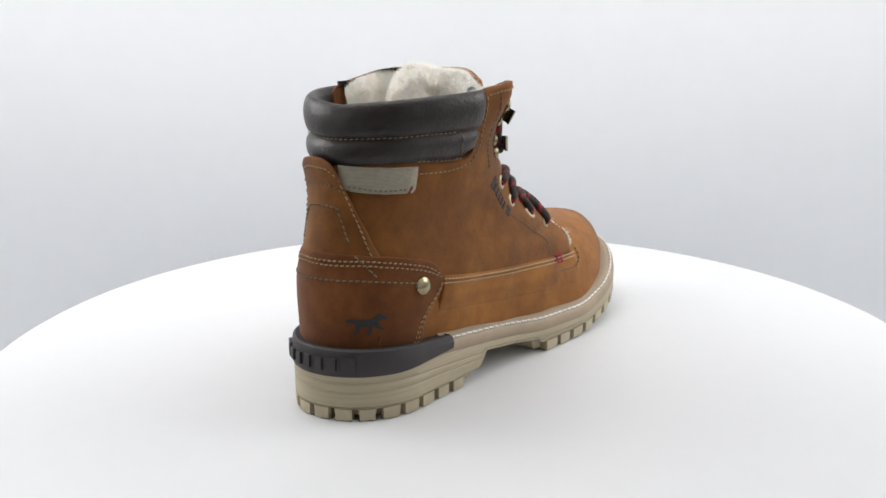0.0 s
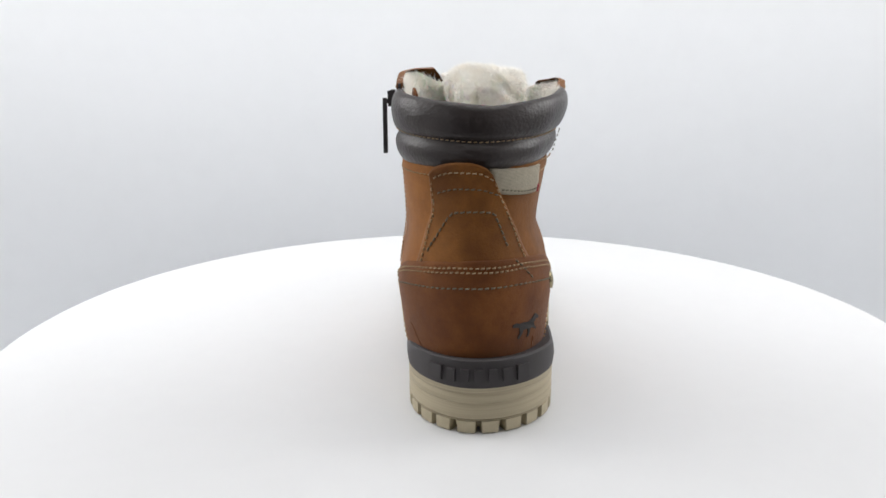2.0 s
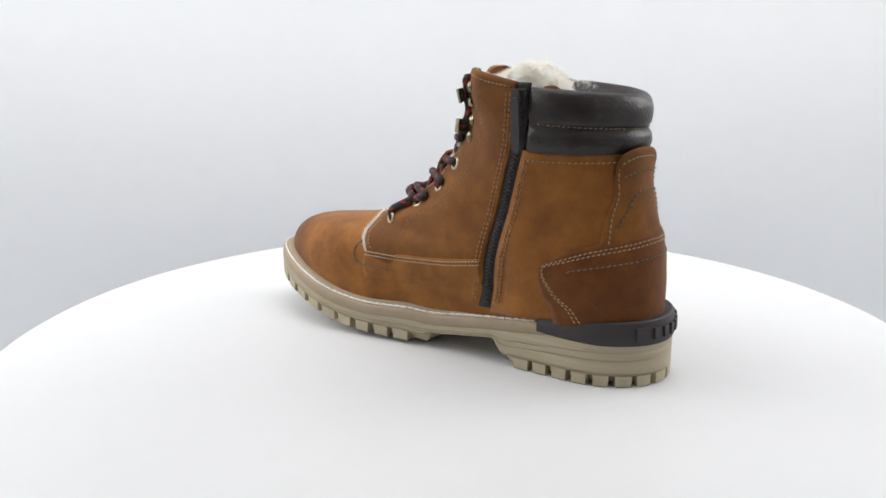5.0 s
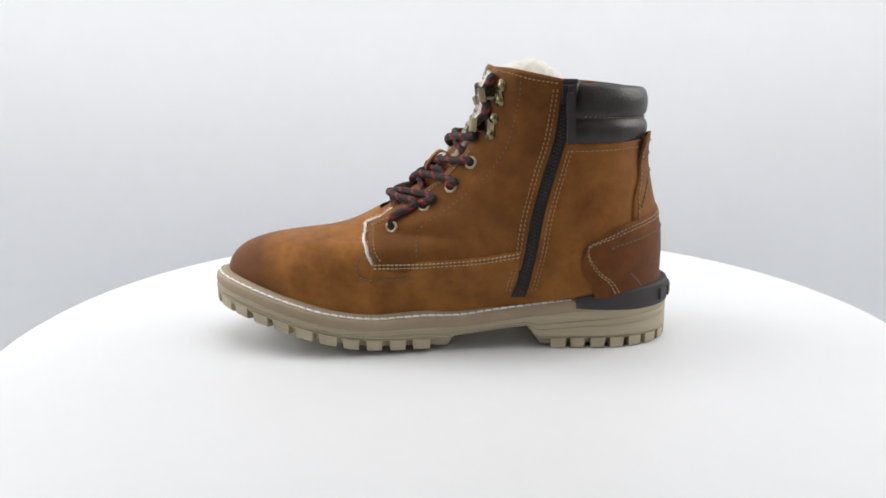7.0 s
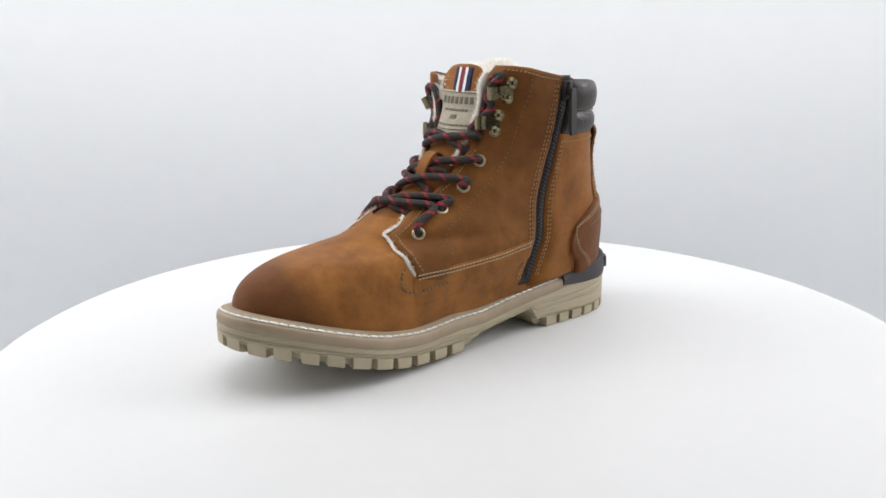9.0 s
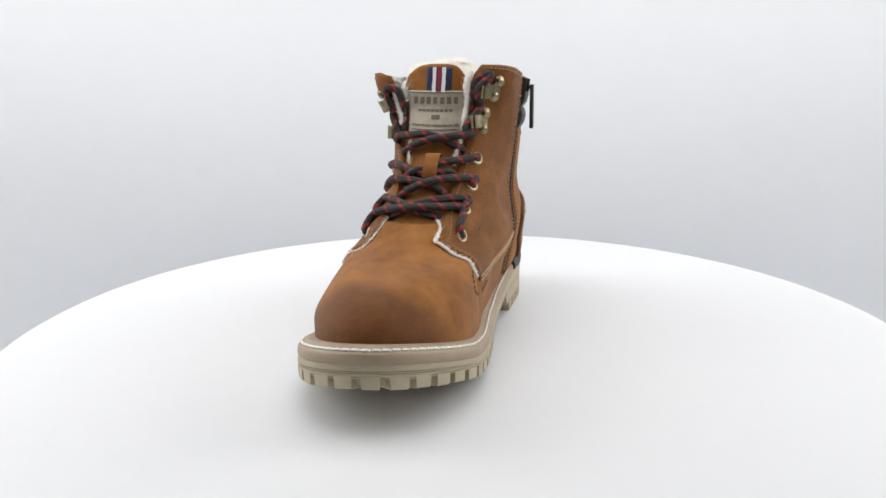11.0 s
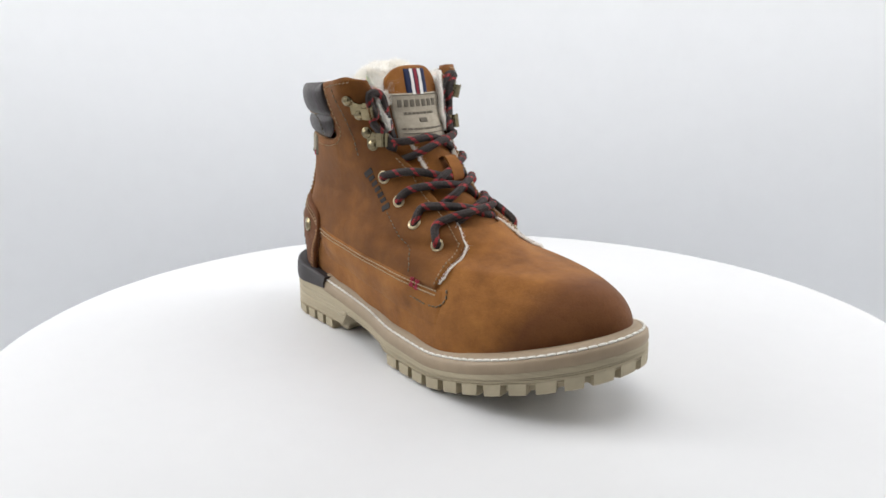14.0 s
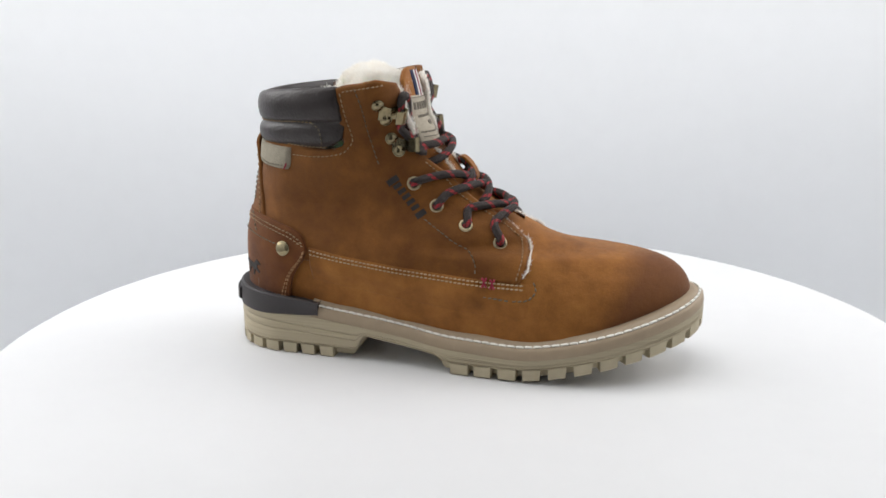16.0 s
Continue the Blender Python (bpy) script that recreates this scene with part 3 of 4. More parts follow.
def build_upper(boot):
    # vamp: the whole foot below the ankle
    levels = np.concatenate([np.linspace(22, 60, 14), np.linspace(61.5, 70, 11), np.linspace(70.5, 78, 24), np.linspace(78.8, 90, 14)])
    qs = np.linspace(-1, 1, 180, endpoint=False)
    q, z = np.meshgrid(qs, levels)
    verts = on_skin(q, z, np.zeros_like(q)).reshape(-1, 3)
    vamp = mesh_part("vamp", verts, grid_faces(len(levels), len(qs), True), NUBUCK_VAMP_LIT, boot, "tan nubuck vamp with a darker burnished toe")

    # throat edges of the two quarters
    l_edge = line("l", [(52, 58), (54.5, 64), (56, 72), (54, 81), ("y", -36, 87), ("y", -33.4, 92), ("y", -32.7, 103), ("y", -32.7, 115), ("y", -36, 125), ("y", -40, 134), ("y", -42.5, 144), ("y", -45.5, 156), ("y", -47.5, 168), ("y", -51, 176)])
    m_edge = line("m", [(52, 57), (55, 66), (57, 74), (57, 81), ("y", 3.6, 86), ("y", 1.0, 91), ("y", 1.8, 103), ("y", 4.3, 120), ("y", 6.4, 131), ("y", 5.8, 142), ("y", 6.0, 153), ("y", 6.6, 168), ("y", 8.5, 177), ("y", 13, 184)])
    lat = coons(line("l", [(-139, 64), (-120, 64), (-60, 62), (0, 57), (52, 55)]),
                line("l", [(-125.4, 139), (-100, 137.5), (-76, 135), (-64, 136), (-57.5, 140), (-54.6, 147), (-56.5, 162), (-58.5, 173), (-44, 175.8), (-32, 178)]) + [l_edge[-1]],
                line("l", [(-139, 64), (-132.9, 100), (-125.4, 139)]), l_edge, 110, 60)
    quarter = panel("quarter_lateral", lat, 1.6, NUBUCK_SHADED, boot, "tan nubuck side panel with eyelets and hooks", thick=4)
    m_front = coons(line("m", [(zip_x(56, 4.1), 56), (-10, 55), (30, 54), (52, 57)]),
                    line("m", [(zip_x(177, 4), 177), (-50, 180), (-30, 184)]) + [m_edge[-1]],
                    line("m", [(zip_x(w, 4.1), w) for w in (56, 70, 85, 103, 121, 139, 157, 177)]), m_edge, 70, 60)
    quarter_m = panel("quarter_medial", m_front, 1.6, NUBUCK_SHADED, boot, "tan nubuck side panel beside the zip", thick=4)
    m_rear = coons([(0.0, 50)] + line("m", [(-134, 49), (-120, 44), (-80, 35), (zip_x(34, -4.1), 34)]), [(0.0, 139)] + line("m", [(-122, 138.5), (-110, 138), (zip_x(138, -4.1), 138)]),
                   [(0.0, 50), (0.0, 100), (0.0, 139)], line("m", [(zip_x(w, -4.1), w) for w in (34, 47, 59, 85, 103, 121, 138)]), 60, 40)
    rear = panel("quarter_rear", m_rear, 1.6, NUBUCK, boot, "tan nubuck panel behind the zip", thick=3)

    # the vamp's raised upper edge along each side, stitched down over the quarters
    top_l = [(-84, 72.2), (-55, 68.2), (-25, 64.8), (2, 62.2), (29, 60), (60, 59)]
    top_m = [(-40, 69.4), (-16.6, 65.8), (4, 63.6), (25, 62.2), (58, 61.6)]
    sheets = []
    for side, top in (("l", top_l), ("m", top_m)):
        low = [(x, z - 22) for x, z in top]
        uv = coons(line(side, low), line(side, top), line(side, [low[0], top[0]]), line(side, [low[-1], (low[-1][0] + 2, (low[-1][1] + top[-1][1]) / 2), top[-1]]), 80, 16)
        fade = np.clip(np.linspace(0, 1, 16) / 0.55, 0, 1)[:, None] * np.clip((1 - np.linspace(0, 1, 80)) / 0.10, 0, 1)[None]
        sheets.append(panel("vamp_edge", uv, 0.15, NUBUCK_VAMP_LIT, boot, "stitched upper edge of the tan nubuck vamp", thick=1.5, lift=2.15 * fade * fade * (3 - 2 * fade)))
    side_band, band_2 = sheets
    for b, side, top, x_end in ((side_band, "l", top_l, 56), (band_2, "m", top_m, 54)):
        for down in (1.7, 4.0):
            stitches("stitching", line(side, [(min(x, x_end), z - down) for x, z in top]), 2.5, THREAD_PALE, b, 2.7, 1.9, 0.46)
    stitches("stitching", line("l", [(-84, 61.8), (-55, 58), (-25, 54.8), (2, 52.4), (26, 50.2), (47, 48.4)]), 1.6, THREAD_GREY, side_band, 3.3, 2.4, 0.46)
    stitches("stitching", line("l", [(48, 48.4), (57, 49.6), (62, 54.5), (60.4, 60.5)]), 0.5, THREAD_GREY, vamp, 3.3, 2.4, 0.46)
    stitches("stitching", line("m", [(-35, 57.5), (1.5, 53.2), (31, 51), (52, 49.8)]), 1.6, THREAD_GREY, band_2, 3.3, 2.4, 0.46)
    stitches("stitching", line("m", [(54, 49.8), (61.5, 51.3), (65, 56), (63, 63), (58.5, 66.4)]), 0.5, THREAD_GREY, vamp, 3.3, 2.4, 0.46)
    for dx, dz in ((0, 0), (5, -0.8)):
        for k in (-1, 1):
            stitches("red_bar_tack", line("l", [(31 + dx + k * 1.4, 61.0 + dz), (31 + dx - k * 1.8, 54.5 + dz)]), 2.6, THREAD_RED, side_band, 2.2, 2.2, 0.65)

    # backstay and heel counter
    right_side = [(qb(23, 82), 82), (qb(17.5, 100), 100), (qb(13.6, 114), 114), (qb(13.4, 124), 124), (qb(12.6, 134), 134)]
    left_side = [(qb(-37, 83), 83), (qb(-28.2, 101), 101), (qb(-23.4, 112), 112), (qb(-19, 122), 122), (qb(-13.8, 134), 134)]
    stay = coons([left_side[0], right_side[0]],
                 [left_side[-1], (qb(-11, 137.6), 137.6), (qb(-5, 140), 140), (qb(2, 140), 140), (qb(9.5, 137.8), 137.8), right_side[-1]], left_side, right_side, 36, 36)
    lift = np.linspace(0, 1, 36)[:, None] ** 5 * np.ones((36, 36)) * 4.0
    backstay = panel("backstay", stay, 3.0, NUBUCK_SHADED, boot, "tan nubuck backstay with a rounded pull tab", thick=1.7, lift=lift)
    for col in (2, -3):
        stitches("stitching", [tuple(p) for p in stay[0:26:4, col]], 3.5, THREAD_TAN, backstay, 3.2, 2.2, 0.4)
        stitches("stitching", [tuple(p) for p in stay[28:33:2, col]], 4.9, THREAD_TAN, backstay, 3.2, 2.2, 0.4)
        stitches("stitching", [tuple(p) for p in stay[24:29:2, col]], 4.0, THREAD_TAN, backstay, 3.2, 2.2, 0.4)
    stitches("stitching", [tuple(p) for p in stay[32, 3:-3:4]], 6.0, THREAD_TAN, backstay, 3.2, 2.2, 0.4)
    stitches("stitching", [tuple(p) for p in stay[27, 3:-3:4]], 4.3, THREAD_GREY, backstay, 3.2, 2.2, 0.4)
    stitches("stitching", [(qb(16, 92), 92), (qb(11.6, 100), 100), (qb(5, 112), 112), (qb(0, 114.6), 114.6), (qb(-14, 114.4), 114.4), (qb(-17.3, 108.6), 108.6), (qb(-22.6, 95), 95)], 3.5, THREAD_GREY, backstay, 3.4, 2.5, 0.46)
    counter_uv = coons(line("l", [(-100.5, 34), (-110, 35), (-125, 38)]) + [(0.0, 40)] + line("m", [(-125, 38), (-105, 36), (-90.5, 36)]),
                       line("l", [(-87, 75.5), (-90, 79.5), (-97, 83), (-112, 87), (-128, 90)]) + [(0.0, 91)] + line("m", [(-130, 89), (-118, 86.2), (-106, 82.9), (-93.4, 77), (-84.5, 71.8)]),
                       line("l", [(-100.5, 34), (-98.4, 47.7), (-94.7, 56), (-88.5, 64), (-85.8, 70.5), (-87, 75.5)]), line("m", [(-90.5, 36), (-88.6, 46), (-83.3, 53), (-81, 62), (-82, 68), (-84.5, 71.8)]), 110, 48)
    counter = panel("heel_counter", counter_uv, 4.0, NUBUCK_RED, boot, "dark reddish-brown nubuck heel counter", thick=2.6)
    n = counter_uv.shape[1]
    for row in (-4, -6):
        stitches("stitching", [tuple(p) for p in counter_uv[row, 3:-3:6]], 4.15, THREAD_TAN, counter, 3.0, 2.1, 0.46)
    stitches("stitching", [tuple(p) for p in counter_uv[-13, 22:-22:6]], 4.15, THREAD_GREY, counter, 3.4, 2.4, 0.46)
    for col in (3, 5, n - 4, n - 6):
        stitches("stitching", [tuple(p) for p in counter_uv[3:-5:4, col]], 4.15, THREAD_BROWN if col in (3, 5) else THREAD_TAN, counter, 3.0, 2.1, 0.44)
    stitches("stitching", [(qb(-25, 89.5), 89.5), (qb(-29, 85), 85), (qb(-34, 78.5), 78.5)], 4.25, THREAD_GREY, counter, 3.4, 2.5, 0.46)
    # rivet with a domed head
    place = line("l", [(-101.5, 70.4)])[0]
    stud("rivet", place, 4.0, 5.0, counter, "aged brass rivet")
    # printed running animal motif, plain shapes
    spot = line("l", [(-128.5, 54)])[0]
    motif(spot, 4.5, counter)

    # padded collar in two rolls
    prof = [(-7.0, 156), (-6.0, 163.5), (-3.0, 168), (0.5, 169.5), (3.8, 167.5), (5.8, 162.5), (6.0, 157.5), (5.0, 152.5), (2.4, 149.6), (4.4, 147.2), (5.6, 144), (5.0, 139.5), (2.8, 136), (0.5, 134)]
    fine = smooth_line(prof, 46)
    cols = 110
    q0 = np.linspace(0, 1, cols)
    verts = np.zeros((46, cols, 3))
    for i, (off, z) in enumerate(fine):
        zz = z + 2.0 + (z - 134) / 36 * np.interp(q0, [0, 0.25, 0.5, 0.75, 0.9, 1], [2.8, 0.2, -3.0, 0.4, 2.4, 3.2])
        a = qx("l", float(np.interp(z, [133, 136, 140, 147, 164, 172], [-74, -64, -57.5, -55, -57.5, -58.5])), z)
        b = qx("m", zip_x(z, -6), z)
        fade = np.clip(np.minimum(q0, 1 - q0) / 0.05, 0, 1) ** 0.5
        o = np.where(off > 0, 0.8 * off * (0.5 + 0.5 * fade), off)
        verts[i] = on_skin(a + (b - a) * q0, zz, o)
    faces = grid_faces(46, cols)
    collar = mesh_part("collar", verts.reshape(-1, 3), faces + [tuple(i * cols for i in range(46)), tuple(i * cols + cols - 1 for i in range(45, -1, -1))], COLLAR, boot, "dark brown padded leather collar in two rolls")
    seam = [(qx("l", -70.5, 140), 140), (qx("l", -70.8, 149), 149), (qx("l", -76, 153), 153)] + line("l", [(-88, 153), (-100, 152.4), (-118, 151.2)]) + [(0.0, 150.4)] + line("m", [(-118, 151.6), (-100, 153), (-78, 154.5)])
    stitches("stitching", seam[2:], 3.0, THREAD_TAN, collar, 3.0, 1.8, 0.3)
    stitches("stitching", line("l", [(-70.5, 139), (-70.6, 144), (-71.4, 150), (-75, 153.4)]), 4.9, THREAD_GREY, collar, 2.8, 1.8, 0.36)
    stitches("stitching", line("l", [(-68, 137.4), (-74, 136.8), (-86, 137.4), (-96, 138)]), 3.6, THREAD_TAN, collar, 2.8, 1.8, 0.34)
    top = line("l", [(-95, 130.8), (-77, 130.5), (-61, 133), (-55, 137), (-51.8, 143), (-53.8, 155), (-56, 171)])
    stitches("stitching", top, 1.8, THREAD_TAN, quarter, 3.2, 2.2, 0.4)
    stitches("stitching", line("m", [(-118, 132.5), (-95, 132.5), (zip_x(132, -7), 132.5)]), 1.8, THREAD_TAN, rear, 3.2, 2.2, 0.4)

    inner_uv = coons(line("m", [(-92, 158), (-78, 158)]), line("m", [(-92, 172), (-85, 175), (-78, 174)]), line("m", [(-92, 158), (-92, 172)]), line("m", [(-78, 158), (-78, 174)]), 10, 8)
    panel("zip_guard", inner_uv, -7.5, NUBUCK_RED, boot, "brown leather guard behind the zip", thick=1.2)

    # webbing tag below the collar
    tag_uv = coons(line("l", [(-126.6, 124.5), (-122, 122.8), (-112, 121.5), (-99, 121)]), line("l", [(-125.4, 137), (-120, 136.2), (-110, 135.5), (-95.5, 135)]), line("l", [(-126.6, 124.5), (-125.4, 137)]), line("l", [(-99, 121), (-97, 124), (-95.5, 135)]), 20, 10)
    tag = panel("side_tag", tag_uv, 2.9, TAG, boot, "grey woven webbing tag", thick=1.4)
    stitches("stitching", line("l", [(-125, 126), (-115, 123.6), (-101, 123.2)]), 3.0, THREAD_GREY, tag, 2.8, 1.8, 0.42)
    stitches("red_bar_tack", line("l", [(-101.5, 120.8), (-99.2, 124.6)]), 3.1, THREAD_RED, tag, 2.4, 2.4, 0.42)

    # seams on the quarters
    stitches("stitching", line("l", [(50, 60), (51.5, 66), (52.5, 73), (50, 82), ("y", -39, 88), ("y", -36.6, 94), ("y", -36, 104), ("y", -36, 116), ("y", -39.5, 127)]), 1.8, THREAD_TAN, quarter, 2.8, 1.8, 0.42)
    stitches("stitching", line("m", [(49, 62), (52, 67), (53.6, 74), (52.6, 81), ("y", 7.5, 88), ("y", 5, 94), ("y", 5, 104), ("y", 7.4, 119), ("y", 9.6, 131)]), 1.8, THREAD_TAN, quarter_m, 2.8, 1.8, 0.42)
    stitches("stitching", line("l", [(-55, 171), (-42, 173.2), (-31, 175)]), 1.8, THREAD_TAN, quarter, 2.8, 1.8, 0.42)
    stitches("stitching", line("m", [(-62, 174.6), (-46, 177.2), (-34, 180.6), (-27, 181.6)]), 1.8, THREAD_TAN, quarter_m, 2.8, 1.8, 0.42)
    stitches("stitching", line("l", [(-46.5, 174), (-43.4, 165), (-42.4, 150), (-40.5, 140), (-37, 128)]), 1.75, THREAD_GREY, quarter, 3.4, 2.4, 0.4)
    stitches("stitching", line("l", [(-9, 93.6), (0, 87.5), (10.4, 81), (20, 75), (24.6, 69), (25, 62.5)]), 1.75, THREAD_GREY, quarter, 3.4, 2.4, 0.4)
    stitches("perforation", line("m", [(-39.3, 177), (-38.7, 163), (-34.3, 139), (-24, 120.5), (-9.5, 105.7), (8.7, 91.2), (21, 84), (25.2, 77), (26, 66)]), 1.55, THREAD_GREY, quarter_m, 3.6, 1.3, 0.42)
    for shift, par in ((7.2, quarter_m), (9.6, quarter_m), (-7.2, rear), (-9.4, rear)):
        pts = [(zip_x(w, shift), w) for w in ((41, 59, 85, 103, 121, 139, 157, 173) if shift > 0 else (41, 59, 85, 103, 121, 133))]
        stitches("stitching", line("m", pts), 1.8, THREAD_BROWN, par, 3.0, 2.0, 0.4)

    # printed bars along the throat of the lateral quarter
    for k, tall in enumerate((5.2, 3.6, 3.6, 3.6, 3.6, 3.6, 4.6)):
        x, z = -28.5 + 2.75 * k + (1 if k == 6 else 0), 117.0 - 3.3 * k - (1 if k == 6 else 0)
        c = line("l", [(x, z)])[0]
        p, nrm, t = local(c[0], c[1], 1.75)
        along = np.array([0.56, 0, -0.83]) - nrm * np.dot(nrm, (0.56, 0, -0.83))
        along /= np.linalg.norm(along)
        up = np.cross(nrm, along)
        mesh_part("printed_bar", box(p, along * (0.0013 if tall < 4 else 0.0019), up * tall * 0.00075, nrm * 0.0002), BOX_FACES, INK, quarter, smooth=False)
    return quarter, quarter_m


def local(q, z, off):
    """Place, outward way and the level way along the skin, there."""
    n = outward(np.array(q), np.array(float(z)))
    t = skin(q + 0.004, z) - skin(q - 0.004, z)
    return on_skin(np.array(q), np.array(float(z)), np.array(float(off))), n, t / np.linalg.norm(t)


def axes(n):
    up = np.array([0, 0, 1.0]) - n * n[2]
    up /= np.linalg.norm(up)
    return np.cross(up, n), up


def turned(p, n, profile, sides=20):
    """A turned form at p about n, from (radius, height) in mm."""
    a, b = axes(n)
    verts = [p + (a * math.cos(2 * math.pi * k / sides) + b * math.sin(2 * math.pi * k / sides)) * r / 1000 + n * h / 1000 for r, h in profile for k in range(sides)]
    return verts, grid_faces(len(profile), sides, True)


def stud(name, place, off, r, parent, label=""):
    p, n, _ = local(*place, off)
    v, f = turned(p, n, [(r, -0.5), (r, 0.5), (r * 0.92, 0.9), (r * 0.75, 0.9), (r * 0.68, 1.2), (r * 0.4, 1.5), (0.05, 1.6)])
    return mesh_part(name, v, f, BRASS, parent, label)


def motif(spot, off, parent):
    """A small dark printed emblem: one flat running shape that follows the leather."""
    q0, z0 = spot
    rate = np.linalg.norm(skin(q0 + 0.01, z0) - skin(q0 - 0.01, z0)) / 0.02
    shape = [(-11.5, 1.6), (-11, 3.2), (-8, 3.7), (-6, 2.7), (-3, 2.9), (1, 2.3), (4, 3.6), (6.4, 5.8), (8, 5.4), (10.6, 3.3), (10, 2.3), (7.6, 2.7), (6.2, 0.6), (6.8, -1.4), (9.2, -3.4), (8.4, -4.2), (5, -2.3),
             (3.2, -1.7), (2.8, -4.5), (1.3, -7), (0.3, -6.7), (1.2, -4), (0.6, -1.7), (-3, -1.4), (-4, -3.6), (-6.6, -6.3), (-7.5, -5.5), (-5.7, -3), (-6.4, 0.6), (-9, 1.3)]
    n = len(shape)
    verts = [on_skin(np.array(q0 - 0.92 * u / rate), np.array(z0 + 0.92 * v), np.array(h)) for h in (off - 0.6, off) for u, v in shape]
    mesh_part("printed_motif", verts, [tuple(range(n, 2 * n))] + [(k, (k + 1) % n, n + (k + 1) % n, n + k) for k in range(n)], INK, parent, "dark printed emblem", smooth=False)


def build_zip(boot):
    zs = np.linspace(36, 177, 80)
    uv = np.array([[(qx("m", zip_x(z, s), z), z) for s in np.linspace(-4.8, 4.8, 7)] for z in zs])
    tape = panel("zip_tape", uv, 0.5, ZIP_TAPE, boot, "dark brown zip running down the side", thick=1.5)
    pile = Pile()
    for i, z in enumerate(np.arange(41, 166, 1.25)):
        p, n, t = local(qx("m", zip_x(z, 0.9 if i % 2 else -0.9), z), z, 1.1)
        t = np.array([1.0, 0, 0.0]) - n * n[0]
        t /= np.linalg.norm(t)
        pile.add(box(p, t * 0.0011, np.cross(n, t) * 0.00042, n * 0.0005), BOX_FACES)
    mesh_part("zip_chain", pile.verts, pile.faces, ZIP, tape, smooth=False)
    p, n, t = local(qx("m", zip_x(168, 0), 168), 168, 3.4)
    a, b = axes(n)
    pile = Pile()
    pile.add(box(p, a * 0.0042, b * 0.0058, n * 0.0012), BOX_FACES)
    pile.add(box(p + n * 0.0022 + b * 0.001, a * 0.0013, b * 0.0044, n * 0.0010), BOX_FACES)
    pile.add(box(p + n * 0.0034 - b * 0.0004, a * 0.0018, b * 0.0012, n * 0.0026), BOX_FACES)
    slider = mesh_part("slider", pile.verts, pile.faces, ZIP, tape, smooth=False)
    # pull tab hangs from the slider
    q = p + n * 0.0050
    ring = [(-1.9, 1.5), (1.9, 1.5), (2.4, -1), (2.7, -27), (2.1, -29.5), (-2.1, -29.5), (-2.7, -27), (-2.4, -1)]
    down = np.array([0.05, 0, 1.0])
    side = np.array([1.0, 0, -0.05])
    nn = np.cross(side, down) * -1
    nn = nn if np.dot(nn, n) > 0 else -nn
    lo = [q + side * x / 1000 + down * y / 1000 for x, y in ring]
    verts = [v - nn * 0.0012 for v in lo] + [v + nn * 0.0012 for v in lo]
    mesh_part("pull_tab", verts, grid_faces(2, 8, True) + [tuple(range(7, -1, -1)), tuple(range(8, 16))], PULL, slider, "flat dark pull tab", smooth=False)


